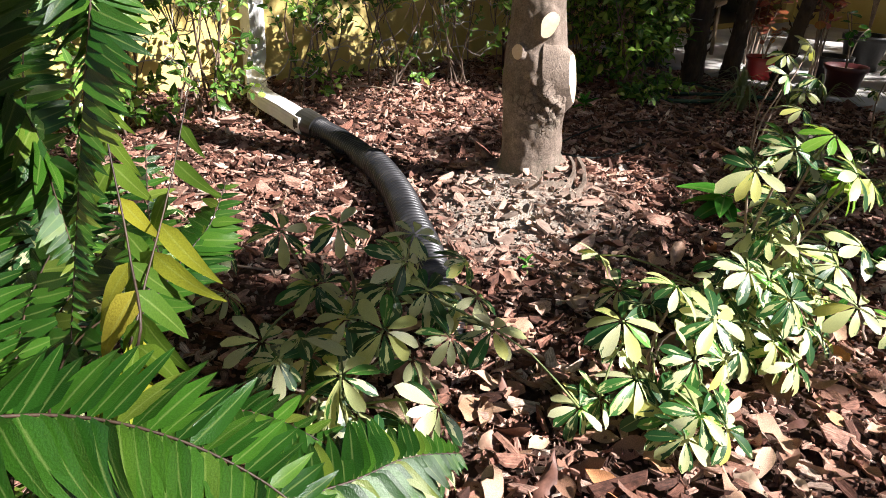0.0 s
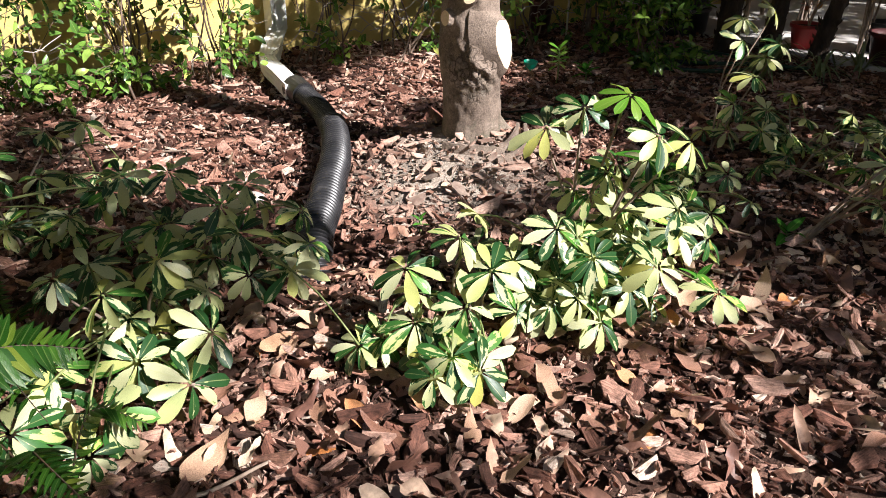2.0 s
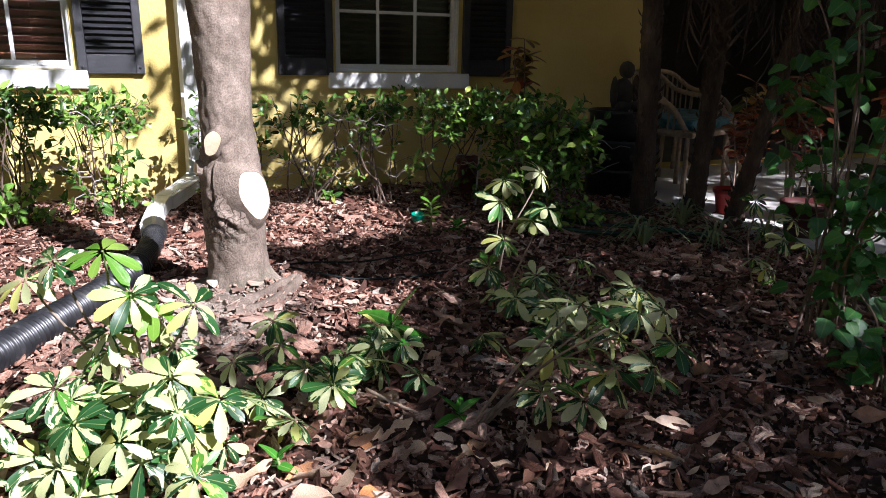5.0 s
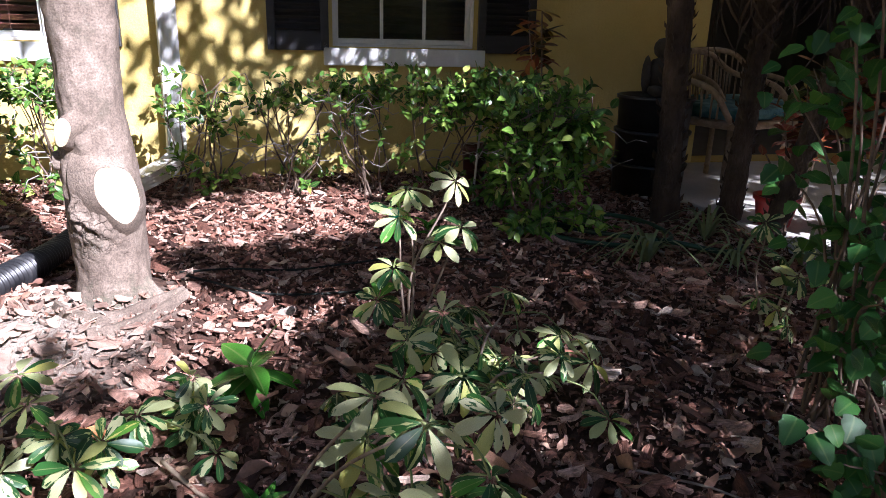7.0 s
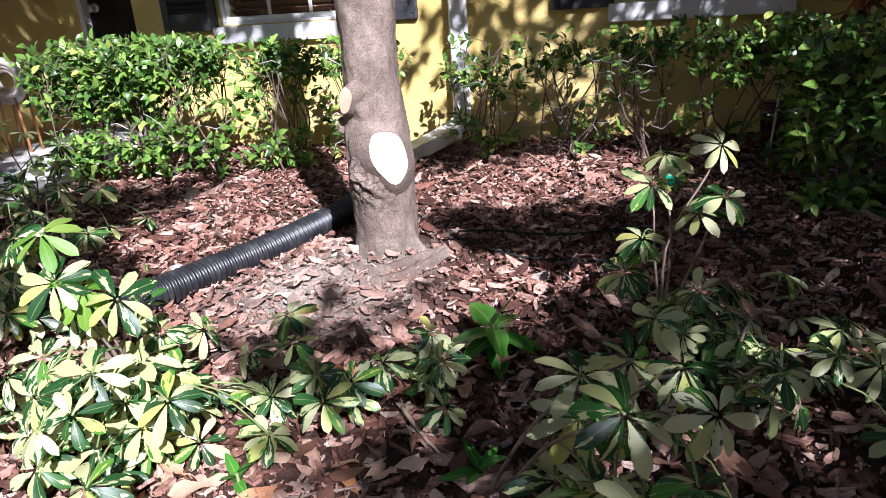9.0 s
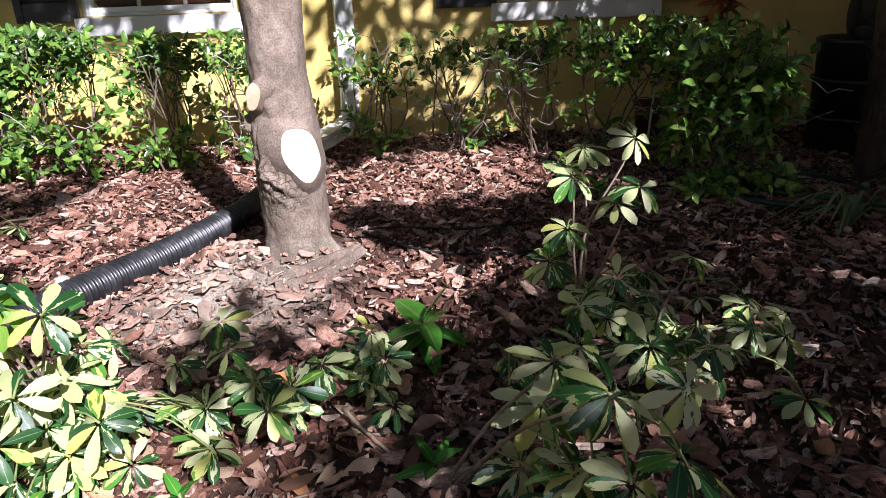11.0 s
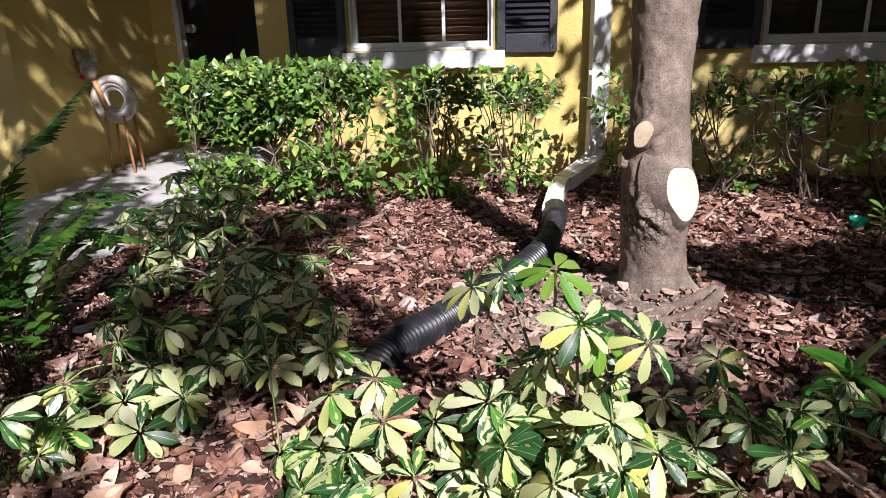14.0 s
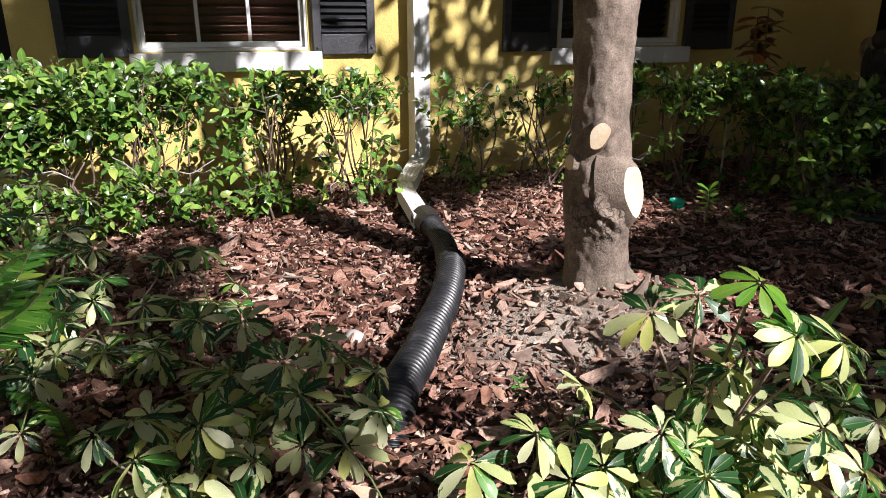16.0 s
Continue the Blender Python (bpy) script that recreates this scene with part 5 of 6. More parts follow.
SIDE_FRONDS = [
    ((1.05, 1.98, 0.35), (1.146, 1.974, 0.60), (1.186, 2.087, 0.69), (1.245, 2.201, 0.797), (0.058, 0.36, "broad")),
    ((1.12, 1.90, 0.34), (1.242, 1.876, 0.438), (1.276, 1.981, 0.476), (1.321, 2.098, 0.561), (0.066, 0.40, "broad")),
    ((1.02, 1.96, 0.36), (0.98, 1.98, 0.62), (0.97, 1.96, 0.80), (0.052, 0.36, "broad")),
    ((1.10, 2.06, 0.30), (1.22, 2.12, 0.46), (1.33, 2.24, 0.50), (0.070, 0.34, "broad")),
    ((1.12, 2.04, 0.28), (1.26, 2.04, 0.43), (1.38, 2.02, 0.38), (0.070, 0.34, "broad")),
]
BACK_FRONDS = [
    ((1.00, 2.14, 0.34), (1.10, 2.24, 0.47), (1.22, 2.36, 0.44), (0.070, 0.34, "broad")),
    ((1.08, 2.10, 0.24), (1.20, 2.20, 0.36), (1.32, 2.32, 0.30), (0.066, 0.34, "broad")),
    ((0.92, 2.06, 0.36), (0.82, 2.14, 0.46), (0.70, 2.24, 0.36), (0.050, 0.34, "slim")),
    ((0.95, 1.90, 0.40), (0.88, 1.80, 0.55), (0.84, 1.66, 0.52), (0.052, 0.34, "slim")),
    ((0.98, 1.86, 0.45), (0.98, 1.72, 0.62), (1.00, 1.60, 0.64), (0.056, 0.34, "slim")),
    ((1.06, 1.90, 0.5), (1.10, 1.88, 0.8), (1.16, 1.90, 1.02), (0.050, 0.34, "slim")),
]
build_fern((1.02, 1.98), NEAR_FRONDS + OLD_FRONDS + SIDE_FRONDS + BACK_FRONDS, "lush green sword fern with arching fronds", 41)
build_fern((1.28, 2.20), [
    ((1.27, 2.16, 0.14), (1.26, 2.10, 0.22), (0.032, 0.30, "slim")),
    ((1.22, 2.24, 0.14), (1.16, 2.24, 0.18), (0.032, 0.30, "slim")),
    ((1.33, 2.12, 0.10), (1.38, 2.04, 0.10), (0.034, 0.30, "slim")),
], "small young sword fern on shaded mulch", 42)
build_fern((1.34, 1.58), [
    ((1.33, 1.50, 0.20), (1.38, 1.40, 0.17), (0.045, 0.30, "slim")),
    ((1.28, 1.56, 0.20), (1.24, 1.50, 0.20), (0.045, 0.30, "slim")),
    ((1.40, 1.60, 0.16), (1.48, 1.58, 0.12), (0.042, 0.30, "slim")),
], "small sword fern beside the umbrella shrub", 43)


# ---- hedge ----
HLEAF = [leaf_data(1.0, 0.46 + 0.05 * k, 0.26, 0.16 + 0.09 * k, 6, tip=1.0, wave=0.04, rnd=k) for k in range(3)]
HLEAF_ME = [to_mesh("leaf", d[0], d[1], MAT["hedge_one"], d[2], True) for d in HLEAF]


def build_hedge_shrub(x, y, wx, wy, top, twigs, bottom, label, seed, stems=7, low_twigs=0, size=0.053):
    rr = random.Random(seed)
    o = Vector((x, y, 0))
    p = thing("hedge_shrub", o, label, "hedge", "clipped hedge shrubs")
    pile = Pile()
    heads = []
    for k in range(stems):
        a = rr.uniform(0, 6.28)
        foot = Vector((rr.gauss(0, 0.09), rr.gauss(0, 0.06), -0.03))
        end = Vector((math.cos(a) * wx * rr.uniform(0.3, 0.95), math.sin(a) * wy * rr.uniform(0.3, 0.9), top * rr.uniform(0.72, 0.95)))
        mid = foot.lerp(end, 0.5) + Vector((rr.gauss(0, 0.05), rr.gauss(0, 0.05), -0.04))
        low, high = foot.lerp(mid, 0.5), mid.lerp(end, 0.5)
        kink = [Vector((rr.gauss(0, 0.022), rr.gauss(0, 0.022), rr.gauss(0, 0.012))) for _ in range(2)]
        c = curve_points([foot, low + kink[0], mid, high + kink[1], end], 10)
        heads.append(c)
        v, f = tube_data(c, [0.0065 - 0.00045 * i for i in range(10)], 6)
        child("stem", to_mesh("stem", v, f, MAT["hedgestem"], smooth=True), p)
    # bare grey twigs left by clipping
    for k in range(12 if twigs < 60 else 6):
        c = rr.choice(heads)
        q = c[rr.randint(4, 8)].copy()
        zig = [q.copy()]
        d = Vector((rr.choice((-1, 1)) * rr.uniform(0.6, 1), rr.uniform(-0.7, -0.1), rr.uniform(-0.25, 0.35)))
        for i in range(5):
            q = q + (d + Vector((rr.gauss(0, 0.35), rr.gauss(0, 0.3), rr.gauss(0, 0.5)))).normalized() * rr.uniform(0.03, 0.07)
            zig.append(q)
        v, f = tube_data(zig, [0.0032 - 0.0003 * i for i in range(6)], 6)
        child("bare_twig", to_mesh("bare_twig", v, f, MAT["greytwig"], smooth=True), p, None, "bare grey clipped twig")
    tw = Pile()
    singles = 0
    for k in range(twigs + low_twigs):
        c = rr.choice(heads)
        if k < twigs:
            i = rr.randint(5, 9) if rr.random() < 0.85 else rr.randint(3, 6)
            tgt = Vector((rr.uniform(-wx, wx), rr.uniform(-wy, wy), bottom + (top - bottom) * rr.random() ** 0.62))
            if abs(tgt.x) > wx * 0.9 or rr.random() < 0.45:
                tgt.y = -abs(tgt.y) if rr.random() < 0.75 else tgt.y
        else:
            i = rr.randint(1, 4)
            tgt = Vector((rr.uniform(-wx, wx), -wy * rr.uniform(0.3, 1.3), rr.uniform(0.05, bottom)))
        st = c[i]
        ln = (tgt - st).length
        if ln > 0.28:
            st = st.lerp(tgt, 1 - 0.28 / ln)
        pts = curve_points([st, st.lerp(tgt, 0.5) + Vector((0, 0, 0.015)), tgt], 6)
        tw.add(*tube_data(pts, [0.0022, 0.002, 0.0018, 0.0016, 0.0014, 0.001], 4, False))
        d = (tgt - st).normalized()
        n = rr.randint(6, 10)
        for j in range(n):
            t = 0.35 + 0.65 * j / n
            pos = st.lerp(tgt, t)
            a = j * 2.4 + rr.uniform(-0.4, 0.4)
            e1 = d.orthogonal().normalized()
            e2 = d.cross(e1)
            dd = (e1 * math.cos(a) + e2 * math.sin(a)) * 0.9 + d * 0.6 + Vector((0, -0.15, 0.25))
            nr = Vector((rr.gauss(0.25, 0.4), rr.gauss(-0.6, 0.4), 0.9))
            s = size * rr.uniform(0.6, 1.2)
            m = turn_to(pos, dd, nr, rr.gauss(0, 0.3), s)
            q = rr.randrange(3)
            if tgt.y < -0.2 * wy and singles < 105 and rr.random() < 0.5:
                child("leaf", HLEAF_ME[q], p, m)
                singles += 1
            else:
                pile.add(*HLEAF[q], m)
    child("twig_growth", tw.mesh("twig_growth", MAT["hedgestem"]), p)["kind"] = "stuff"
    child("foliage", pile.mesh("foliage", MAT["hedge"], True), p)["kind"] = "stuff"


DENSE = "dense bright green clipped hedge shrub against yellow wall"
OPEN = "thinly leaved hedge shrub with bare stems against yellow wall"
DARK = "dense dark green hedge shrub in shade"
build_hedge_shrub(0.72, 4.02, 0.25, 0.24, 0.76, 165, 0.28, DENSE, 51, 9, 30)
build_hedge_shrub(1.02, 3.98, 0.28, 0.24, 0.76, 150, 0.30, DENSE, 52, 9, 34)
build_hedge_shrub(1.40, 4.02, 0.27, 0.23, 0.74, 92, 0.40, DENSE, 53, 9, 34)
build_hedge_shrub(1.82, 4.10, 0.26, 0.20, 0.71, 62, 0.38, OPEN, 54, 12, 20)
build_hedge_shrub(2.24, 4.16, 0.28, 0.18, 0.69, 46, 0.42, OPEN, 55, 9, 14)
build_hedge_shrub(2.86, 4.28, 0.22, 0.14, 0.64, 22, 0.30, OPEN, 56, 9, 9)
build_hedge_shrub(3.30, 4.20, 0.30, 0.18, 0.66, 20, 0.44, OPEN, 57, 8, 6)
build_hedge_shrub(3.72, 4.12, 0.28, 0.20, 0.68, 32, 0.46, OPEN, 58, 8, 5)
build_hedge_shrub(4.12, 4.02, 0.28, 0.24, 0.69, 66, 0.40, DARK, 59, 7, 6)
build_hedge_shrub(4.38, 3.80, 0.26, 0.24, 0.68, 90, 0.20, DARK, 60, 8, 16, 0.055)
build_hedge_shrub(4.36, 3.42, 0.26, 0.26, 0.66, 150, 0.10, DARK, 62, 9, 34, 0.058)


# ---- mulch: bark chips and litter ----
def chips(count, seed, smin, smax, m=8):
    """Flat bark pieces with ragged outlines of m corners, scattered over the bed. Gives verts, faces, uvs in metres along each piece."""
    g = np.random.RandomState(seed)
    x = g.uniform(0.63, 5.38, count)
    y = g.uniform(0.45, 4.66, count)
    keep = np.exp(-(((x - 2.53) / 0.22) ** 2 + ((y - 2.47) / 0.20) ** 2)) < g.uniform(0.3, 1.6, count)
    keep &= ((x - TREE.x) ** 2 + (y - TREE.y) ** 2) > 0.018
    x, y = x[keep], y[keep]
    n = len(x)
    length = (smin + (smax - smin) * g.rand(n) ** 1.6) * (1 + 0.7 * (g.rand(n) > 0.93))
    width = length * (0.16 + 0.42 * g.rand(n) ** 1.3)
    thick = g.uniform(0.001, 0.005, n)
    yaw = g.uniform(0, 2 * np.pi, n)
    tx, ty = g.normal(0, 0.24, n), g.normal(0, 0.24, n)
    lift = g.uniform(0.0, 0.022, n)
    z = np.array([ground_z(a, b) for a, b in zip(x.tolist(), y.tolist())]) + lift
    ang = (np.arange(m) + 0.5) * 2 * np.pi / m
    ca, sa = np.cos(ang), np.sin(ang)
    lx = (np.sign(ca) * np.abs(ca) ** 0.75)[None] * g.uniform(0.72, 1.12, (n, m)) * length[:, None] / 2
    ly = (np.sign(sa) * np.abs(sa) ** 0.75)[None] * g.uniform(0.5, 1.2, (n, m)) * width[:, None] / 2
    bow = g.normal(0, 0.10, n)[:, None] * (lx / length[:, None]) ** 2 * 4 * length[:, None]
    ly = ly + bow
    c, s = np.cos(yaw)[:, None], np.sin(yaw)[:, None]
    X, Y = lx * c - ly * s, lx * s + ly * c
    bend = g.normal(0, 0.16, n)[:, None] * (lx / (length[:, None] / 2)) ** 2 * length[:, None]
    Z = X * tx[:, None] + Y * ty[:, None] + bend + g.normal(0, 0.0012, (n, m))
    top = np.stack([X * 0.95 + x[:, None], Y * 0.95 + y[:, None], Z + z[:, None] + thick[:, None]], -1)
    bot = np.stack([X + x[:, None], Y + y[:, None], Z + z[:, None] - thick[:, None] * 0.5], -1)
    verts = np.concatenate([top, bot], 1).reshape(-1, 3)
    caps = [(0, 1, 2, 3), (0, 3, 4, 7), (4, 5, 6, 7)] if m == 8 else [(0, 1, 2, 3), (0, 3, 4, 5)]
    f = np.array(caps + [(k, k + m, (k + 1) % m + m, (k + 1) % m) for k in range(m)])
    faces = (f[None] + (np.arange(n) * 2 * m)[:, None, None]).reshape(-1, 4)
    uv = np.stack([lx + g.uniform(0, 9, (n, 1)), ly + g.uniform(0, 9, (n, 1))], -1)
    return verts.tolist(), faces.tolist(), np.concatenate([uv, uv], 1).reshape(-1, 2).tolist()


v, f, u = chips(33000, 3, 0.014, 0.076)
tagged(new("bark_mulch", to_mesh("bark_mulch", v, f, MAT["chip"], u)), "reddish brown bark chip mulch covering the bed", "mulch", kind="stuff")
v, f, u = chips(46000, 4, 0.006, 0.024, 6)
tagged(new("bark_crumbs", to_mesh("bark_crumbs", v, f, MAT["chip"], u)), "fine brown bark crumbs between the chips", "mulch", kind="stuff")


def dead_leaf_data(rr, length):
    w = length * rr.uniform(0.30, 0.46)
    v, f, u = leaf_data(length, w, rr.uniform(-0.7, 1.1), rr.uniform(-0.45, 0.45), 7, tip=0.9, wave=rr.uniform(0.06, 0.26), rnd=rr.uniform(0, 6))
    tw = rr.uniform(-0.5, 0.5)
    v = [(x - length / 2, y * math.cos(tw * x / length) - z * math.sin(tw * x / length), y * math.sin(tw * x / length * 2) + z) for x, y, z in v]
    # a thin stalk
    k = len(v)
    v += [(-length / 2, 0.0012, 0), (-length / 2, -0.0012, 0), (-length * 0.68, 0, rr.uniform(-0.004, 0.008))]
    u += [(0, 0.5)] * 3
    f += [(k, k + 1, k + 2)]
    return v, f, u


rr = random.Random(77)
DEAD = []
for k in range(10):
    d = dead_leaf_data(rr, 1.0)
    DEAD.append(to_mesh("dead_leaf", d[0], d[1], MAT["dead"], d[2], True))


def litter_spot(rr):
    while True:
        x, y = rr.uniform(0.7, 5.2), rr.uniform(0.5, 4.4)
        if (x - TREE.x) ** 2 + (y - TREE.y) ** 2 < 0.03:
            continue
        w = 1.0 if y < 2.2 else 0.40 if x > 2.6 else 0.16
        if rr.random() < w:
            return x, y


rr = random.Random(78)
for k in range(290):
    x, y = litter_spot(rr)
    if k < 50:
        x, y = rr.uniform(1.2, 3.6), rr.uniform(1.0, 2.0)
    elif k < 190:
        cx, cy = ((1.75, 1.74), (1.86, 1.80), (2.62, 1.62), (2.74, 1.44), (1.72, 1.55), (2.9, 1.62), (3.3, 1.2), (2.2, 1.36))[k % 8]
        x, y = cx + rr.gauss(0, 0.14), cy + rr.gauss(0, 0.10)
    s = rr.uniform(0.05, 0.105)
    m = Matrix.Translation((x, y, ground_z(x, y) + rr.uniform(0.014, 0.028))) @ Matrix.Rotation(rr.uniform(0, 6.28), 4, "Z") @ Matrix.Rotation(rr.gauss(0, 0.28), 4, "Y") @ Matrix.Rotation(rr.gauss(0 if rr.random() < 0.6 else 3.14, 0.3), 4, "X") @ Matrix.Scale(s, 4)
    ob = new("dead_leaf", rr.choice(DEAD))
    ob.matrix_basis = m
    tagged(ob, "curled dry tan dead leaf lying on bark mulch", "dead leaf", "fallen leaves")
pile = Pile()
for k in range(1500):
    x, y = litter_spot(rr)
    d = dead_leaf_data(rr, rr.uniform(0.03, 0.095 if y < 2.3 else 0.07))
    pile.add(*d, Matrix.Translation((x, y, ground_z(x, y) + rr.uniform(0.010, 0.026))) @ Matrix.Rotation(rr.uniform(0, 6.28), 4, "Z") @ Matrix.Rotation(rr.gauss(0, 0.25), 4, "Y") @ Matrix.Rotation(rr.gauss(0, 0.3), 4, "X"))
tagged(new("leaf_litter", pile.mesh("leaf_litter", MAT["dead_many"], True)), "small dry brown leaf litter over the mulch", "leaf litter", kind="stuff")


def build_stick(ctrl, r, label, mat=None):
    c = [Vector((x, y, ground_z(x, y) + z)) for x, y, z in ctrl]
    pts = curve_points(c, 12)
    w = random.Random(int(c[0].x * 1000))
    pts = [p + Vector((w.gauss(0, 0.002), w.gauss(0, 0.002), 0)) for p in pts]
    v, f = tube_data(pts, [r * (1 - 0.04 * k) for k in range(12)], 7)
    ob = new("fallen_stick", to_mesh("fallen_stick", v, f, mat or MAT["paletwig"], smooth=True))
    tagged(ob, label, "stick", "fallen sticks")


STICK = "pale dry fallen stick lying on mulch"
build_stick([(2.17, 1.60, 0.02), (2.32, 1.57, 0.025), (2.47, 1.55, 0.02)], 0.007, STICK)
build_stick([(2.42, 1.76, 0.10), (2.48, 1.66, 0.05), (2.53, 1.57, 0.02)], 0.010, STICK)
build_stick([(3.12, 1.62, 0.02), (3.24, 1.58, 0.06), (3.36, 1.50, 0.13)], 0.007, STICK)
build_stick([(2.96, 1.80, 0.05), (3.03, 1.72, 0.03), (3.09, 1.66, 0.02)], 0.005, STICK)
build_stick([(2.68, 1.47, 0.02), (2.85, 1.55, 0.02), (3.0, 1.60, 0.02)], 0.004, STICK, MAT["twig"])
build_stick([(1.52, 3.30, 0.02), (1.50, 3.18, 0.05), (1.53, 3.08, 0.07)], 0.006, STICK)
build_stick([(1.60, 2.72, 0.02), (1.66, 2.62, 0.03), (1.75, 2.55, 0.02)], 0.004, STICK, MAT["twig"])
build_stick([(1.40, 1.55, 0.02), (1.52, 1.50, 0.02), (1.68, 1.52, 0.02)], 0.005, STICK, MAT["twig"])
build_stick([(3.45, 1.95, 0.03), (3.62, 1.98, 0.06), (3.80, 2.02, 0.05)], 0.006, STICK)
build_stick([(3.9, 1.62, 0.02), (4.02, 1.55, 0.02), (4.18, 1.38, 0.02)], 0.0035, STICK, MAT["twig"])
build_stick([(2.98, 4.30, 0.03), (3.10, 4.10, 0.05), (3.20, 3.95, 0.03)], 0.004, STICK)
build_stick([(1.72, 3.28, 0.02), (1.80, 3.2, 0.02), (1.92, 3.16, 0.02)], 0.005, STICK, MAT["twig"])


# ---- strip of bark at the trunk's foot ----
def build_strip(ctrl, wide, thick, label):
    c = curve_points([Vector((x, y, ground_z(x, y) + z)) for x, y, z in ctrl], 18)
    w = random.Random(9)
    verts, faces = [], []
    for k, p in enumerate(c):
        d = (c[min(k + 1, 17)] - c[max(k - 1, 0)]).normalized()
        s = Vector((-d.y, d.x, 0)).normalized()
        up = Vector((s.x * 0.2, s.y * 0.2, 0.98))
        h = wide * (0.5 + 0.08 * w.uniform(-1, 1))
        verts += [p + up * h + s * thick, p - up * h + s * thick, p - up * h - s * thick, p + up * h - s * thick]
    for k in range(17):
        for j in range(4):
            a, b = k * 4 + j, k * 4 + (j + 1) % 4
            faces.append((a, b, b + 4, a + 4))
    faces += [(3, 2, 1, 0), (68, 69, 70, 71)]
    tagged(new("bark_strip", to_mesh("bark_strip", verts, faces, MAT["bark"])), label, "bark strip")


GREY = "curved grey strip of bark lying round the trunk's foot"
build_strip([(2.585, 2.56, 0.012), (2.63, 2.50, 0.012), (2.70, 2.455, 0.012), (2.78, 2.462, 0.014), (2.86, 2.52, 0.018), (2.93, 2.60, 0.026)], 0.034, 0.005, GREY)
build_strip([(2.70, 2.40, 0.010), (2.79, 2.42, 0.012), (2.88, 2.49, 0.020), (2.94, 2.57, 0.040)], 0.030, 0.006, "slanting grey piece of bark against the trunk's foot")


# ---- small things on the bed ----
def build_cable(ctrl, r, name, label, category, mat):
    pts = curve_points([Vector((x, y, ground_z(x, y) + z)) for x, y, z in ctrl], 60)
    v, f = tube_data(pts, r, 8)
    tagged(new(name, to_mesh(name, v, f, mat, smooth=True)), label, category)


build_cable([(2.88, 2.85, 0.02), (3.05, 2.93, 0.03), (3.25, 2.92, 0.03), (3.44, 2.98, 0.03), (3.7, 3.02, 0.03), (4.0, 2.95, 0.025)], 0.004, "garden_cable", "thin dark cable running over mulch from the trunk", "cable", MAT["cable"])
build_cable([(2.88, 2.80, 0.02), (2.98, 2.72, 0.03), (3.15, 2.68, 0.035), (3.35, 2.70, 0.03), (3.6, 2.74, 0.025)], 0.004, "garden_cable", "thin dark cable running over mulch from the trunk", "cable", MAT["cable"])
build_cable([(4.30, 3.42, 0.03), (4.40, 3.16, 0.03), (4.66, 3.00, 0.03), (4.88, 3.10, 0.03), (4.86, 3.40, 0.03), (4.62, 3.55, 0.03), (4.42, 3.40, 0.05), (4.52, 3.20, 0.05), (4.80, 2.98, 0.05), (4.98, 2.86, 0.03), (5.12, 2.92, 0.03)], 0.011, "garden_hose", "dark green garden hose coiled loosely on mulch", "hose", MAT["rubberhose"])


def lathe(profile, seg, mat, name, smooth=True):
    """A turned shell from (radius, height) pairs."""
    verts, faces = [], []
    for r, z in profile:
        for j in range(seg):
            a = 2 * math.pi * j / seg
            verts.append((r * math.cos(a), r * math.sin(a), z))
    for k in range(len(profile) - 1):
        for j in range(seg):
            a, b = k * seg + j, k * seg + (j + 1) % seg
            faces.append((a, b, b + seg, a + seg))
    faces.append(tuple(range(seg))[::-1])
    return to_mesh(name, verts, faces, mat, smooth=smooth)


cup = new("plastic_cup", lathe([(0.020, 0), (0.034, 0.004), (0.040, 0.03), (0.044, 0.05), (0.046, 0.052), (0.041, 0.05), (0.036, 0.01)], 20, MAT["cup"], "plastic_cup"))
cup.matrix_basis = Matrix.Translation((3.755, 3.63, ground_z(3.75, 3.63) + 0.008)) @ Matrix.Rotation(0.15, 4, "X") @ Matrix.Scale(0.85, 4)
tagged(cup, "small green plastic dish half sunk in mulch", "dish")


def build_stone(x, y, s, seed):
    bm = bmesh.new()
    bmesh.ops.create_icosphere(bm, subdivisions=3, radius=s)
    for vtx in bm.verts:
        vtx.co *= 1 + 0.25 * noise.noise(vtx.co * (0.9 / s) + Vector((seed, 0, 0)))
        vtx.co.z *= 0.6
    ob = new("stone", bm_mesh("stone", bm, MAT["stone"], True))
    ob.location = (x, y, ground_z(x, y) + s * 0.25)
    tagged(ob, "small pale rounded stone lying on mulch", "stone", "stones")


build_stone(3.595, 3.229, 0.024, 1)
build_stone(1.953, 2.635, 0.035, 2)


def pot_mesh(r, h, mat, name="body"):
    return lathe([(r * 0.62, 0), (r * 0.72, 0.02 * h), (r * 0.95, h * 0.84), (r * 1.04, h * 0.85), (r * 1.06, h), (r * 0.97, h), (r * 0.9, h * 0.86), (r * 0.6, h * 0.8)], 28, mat, name)


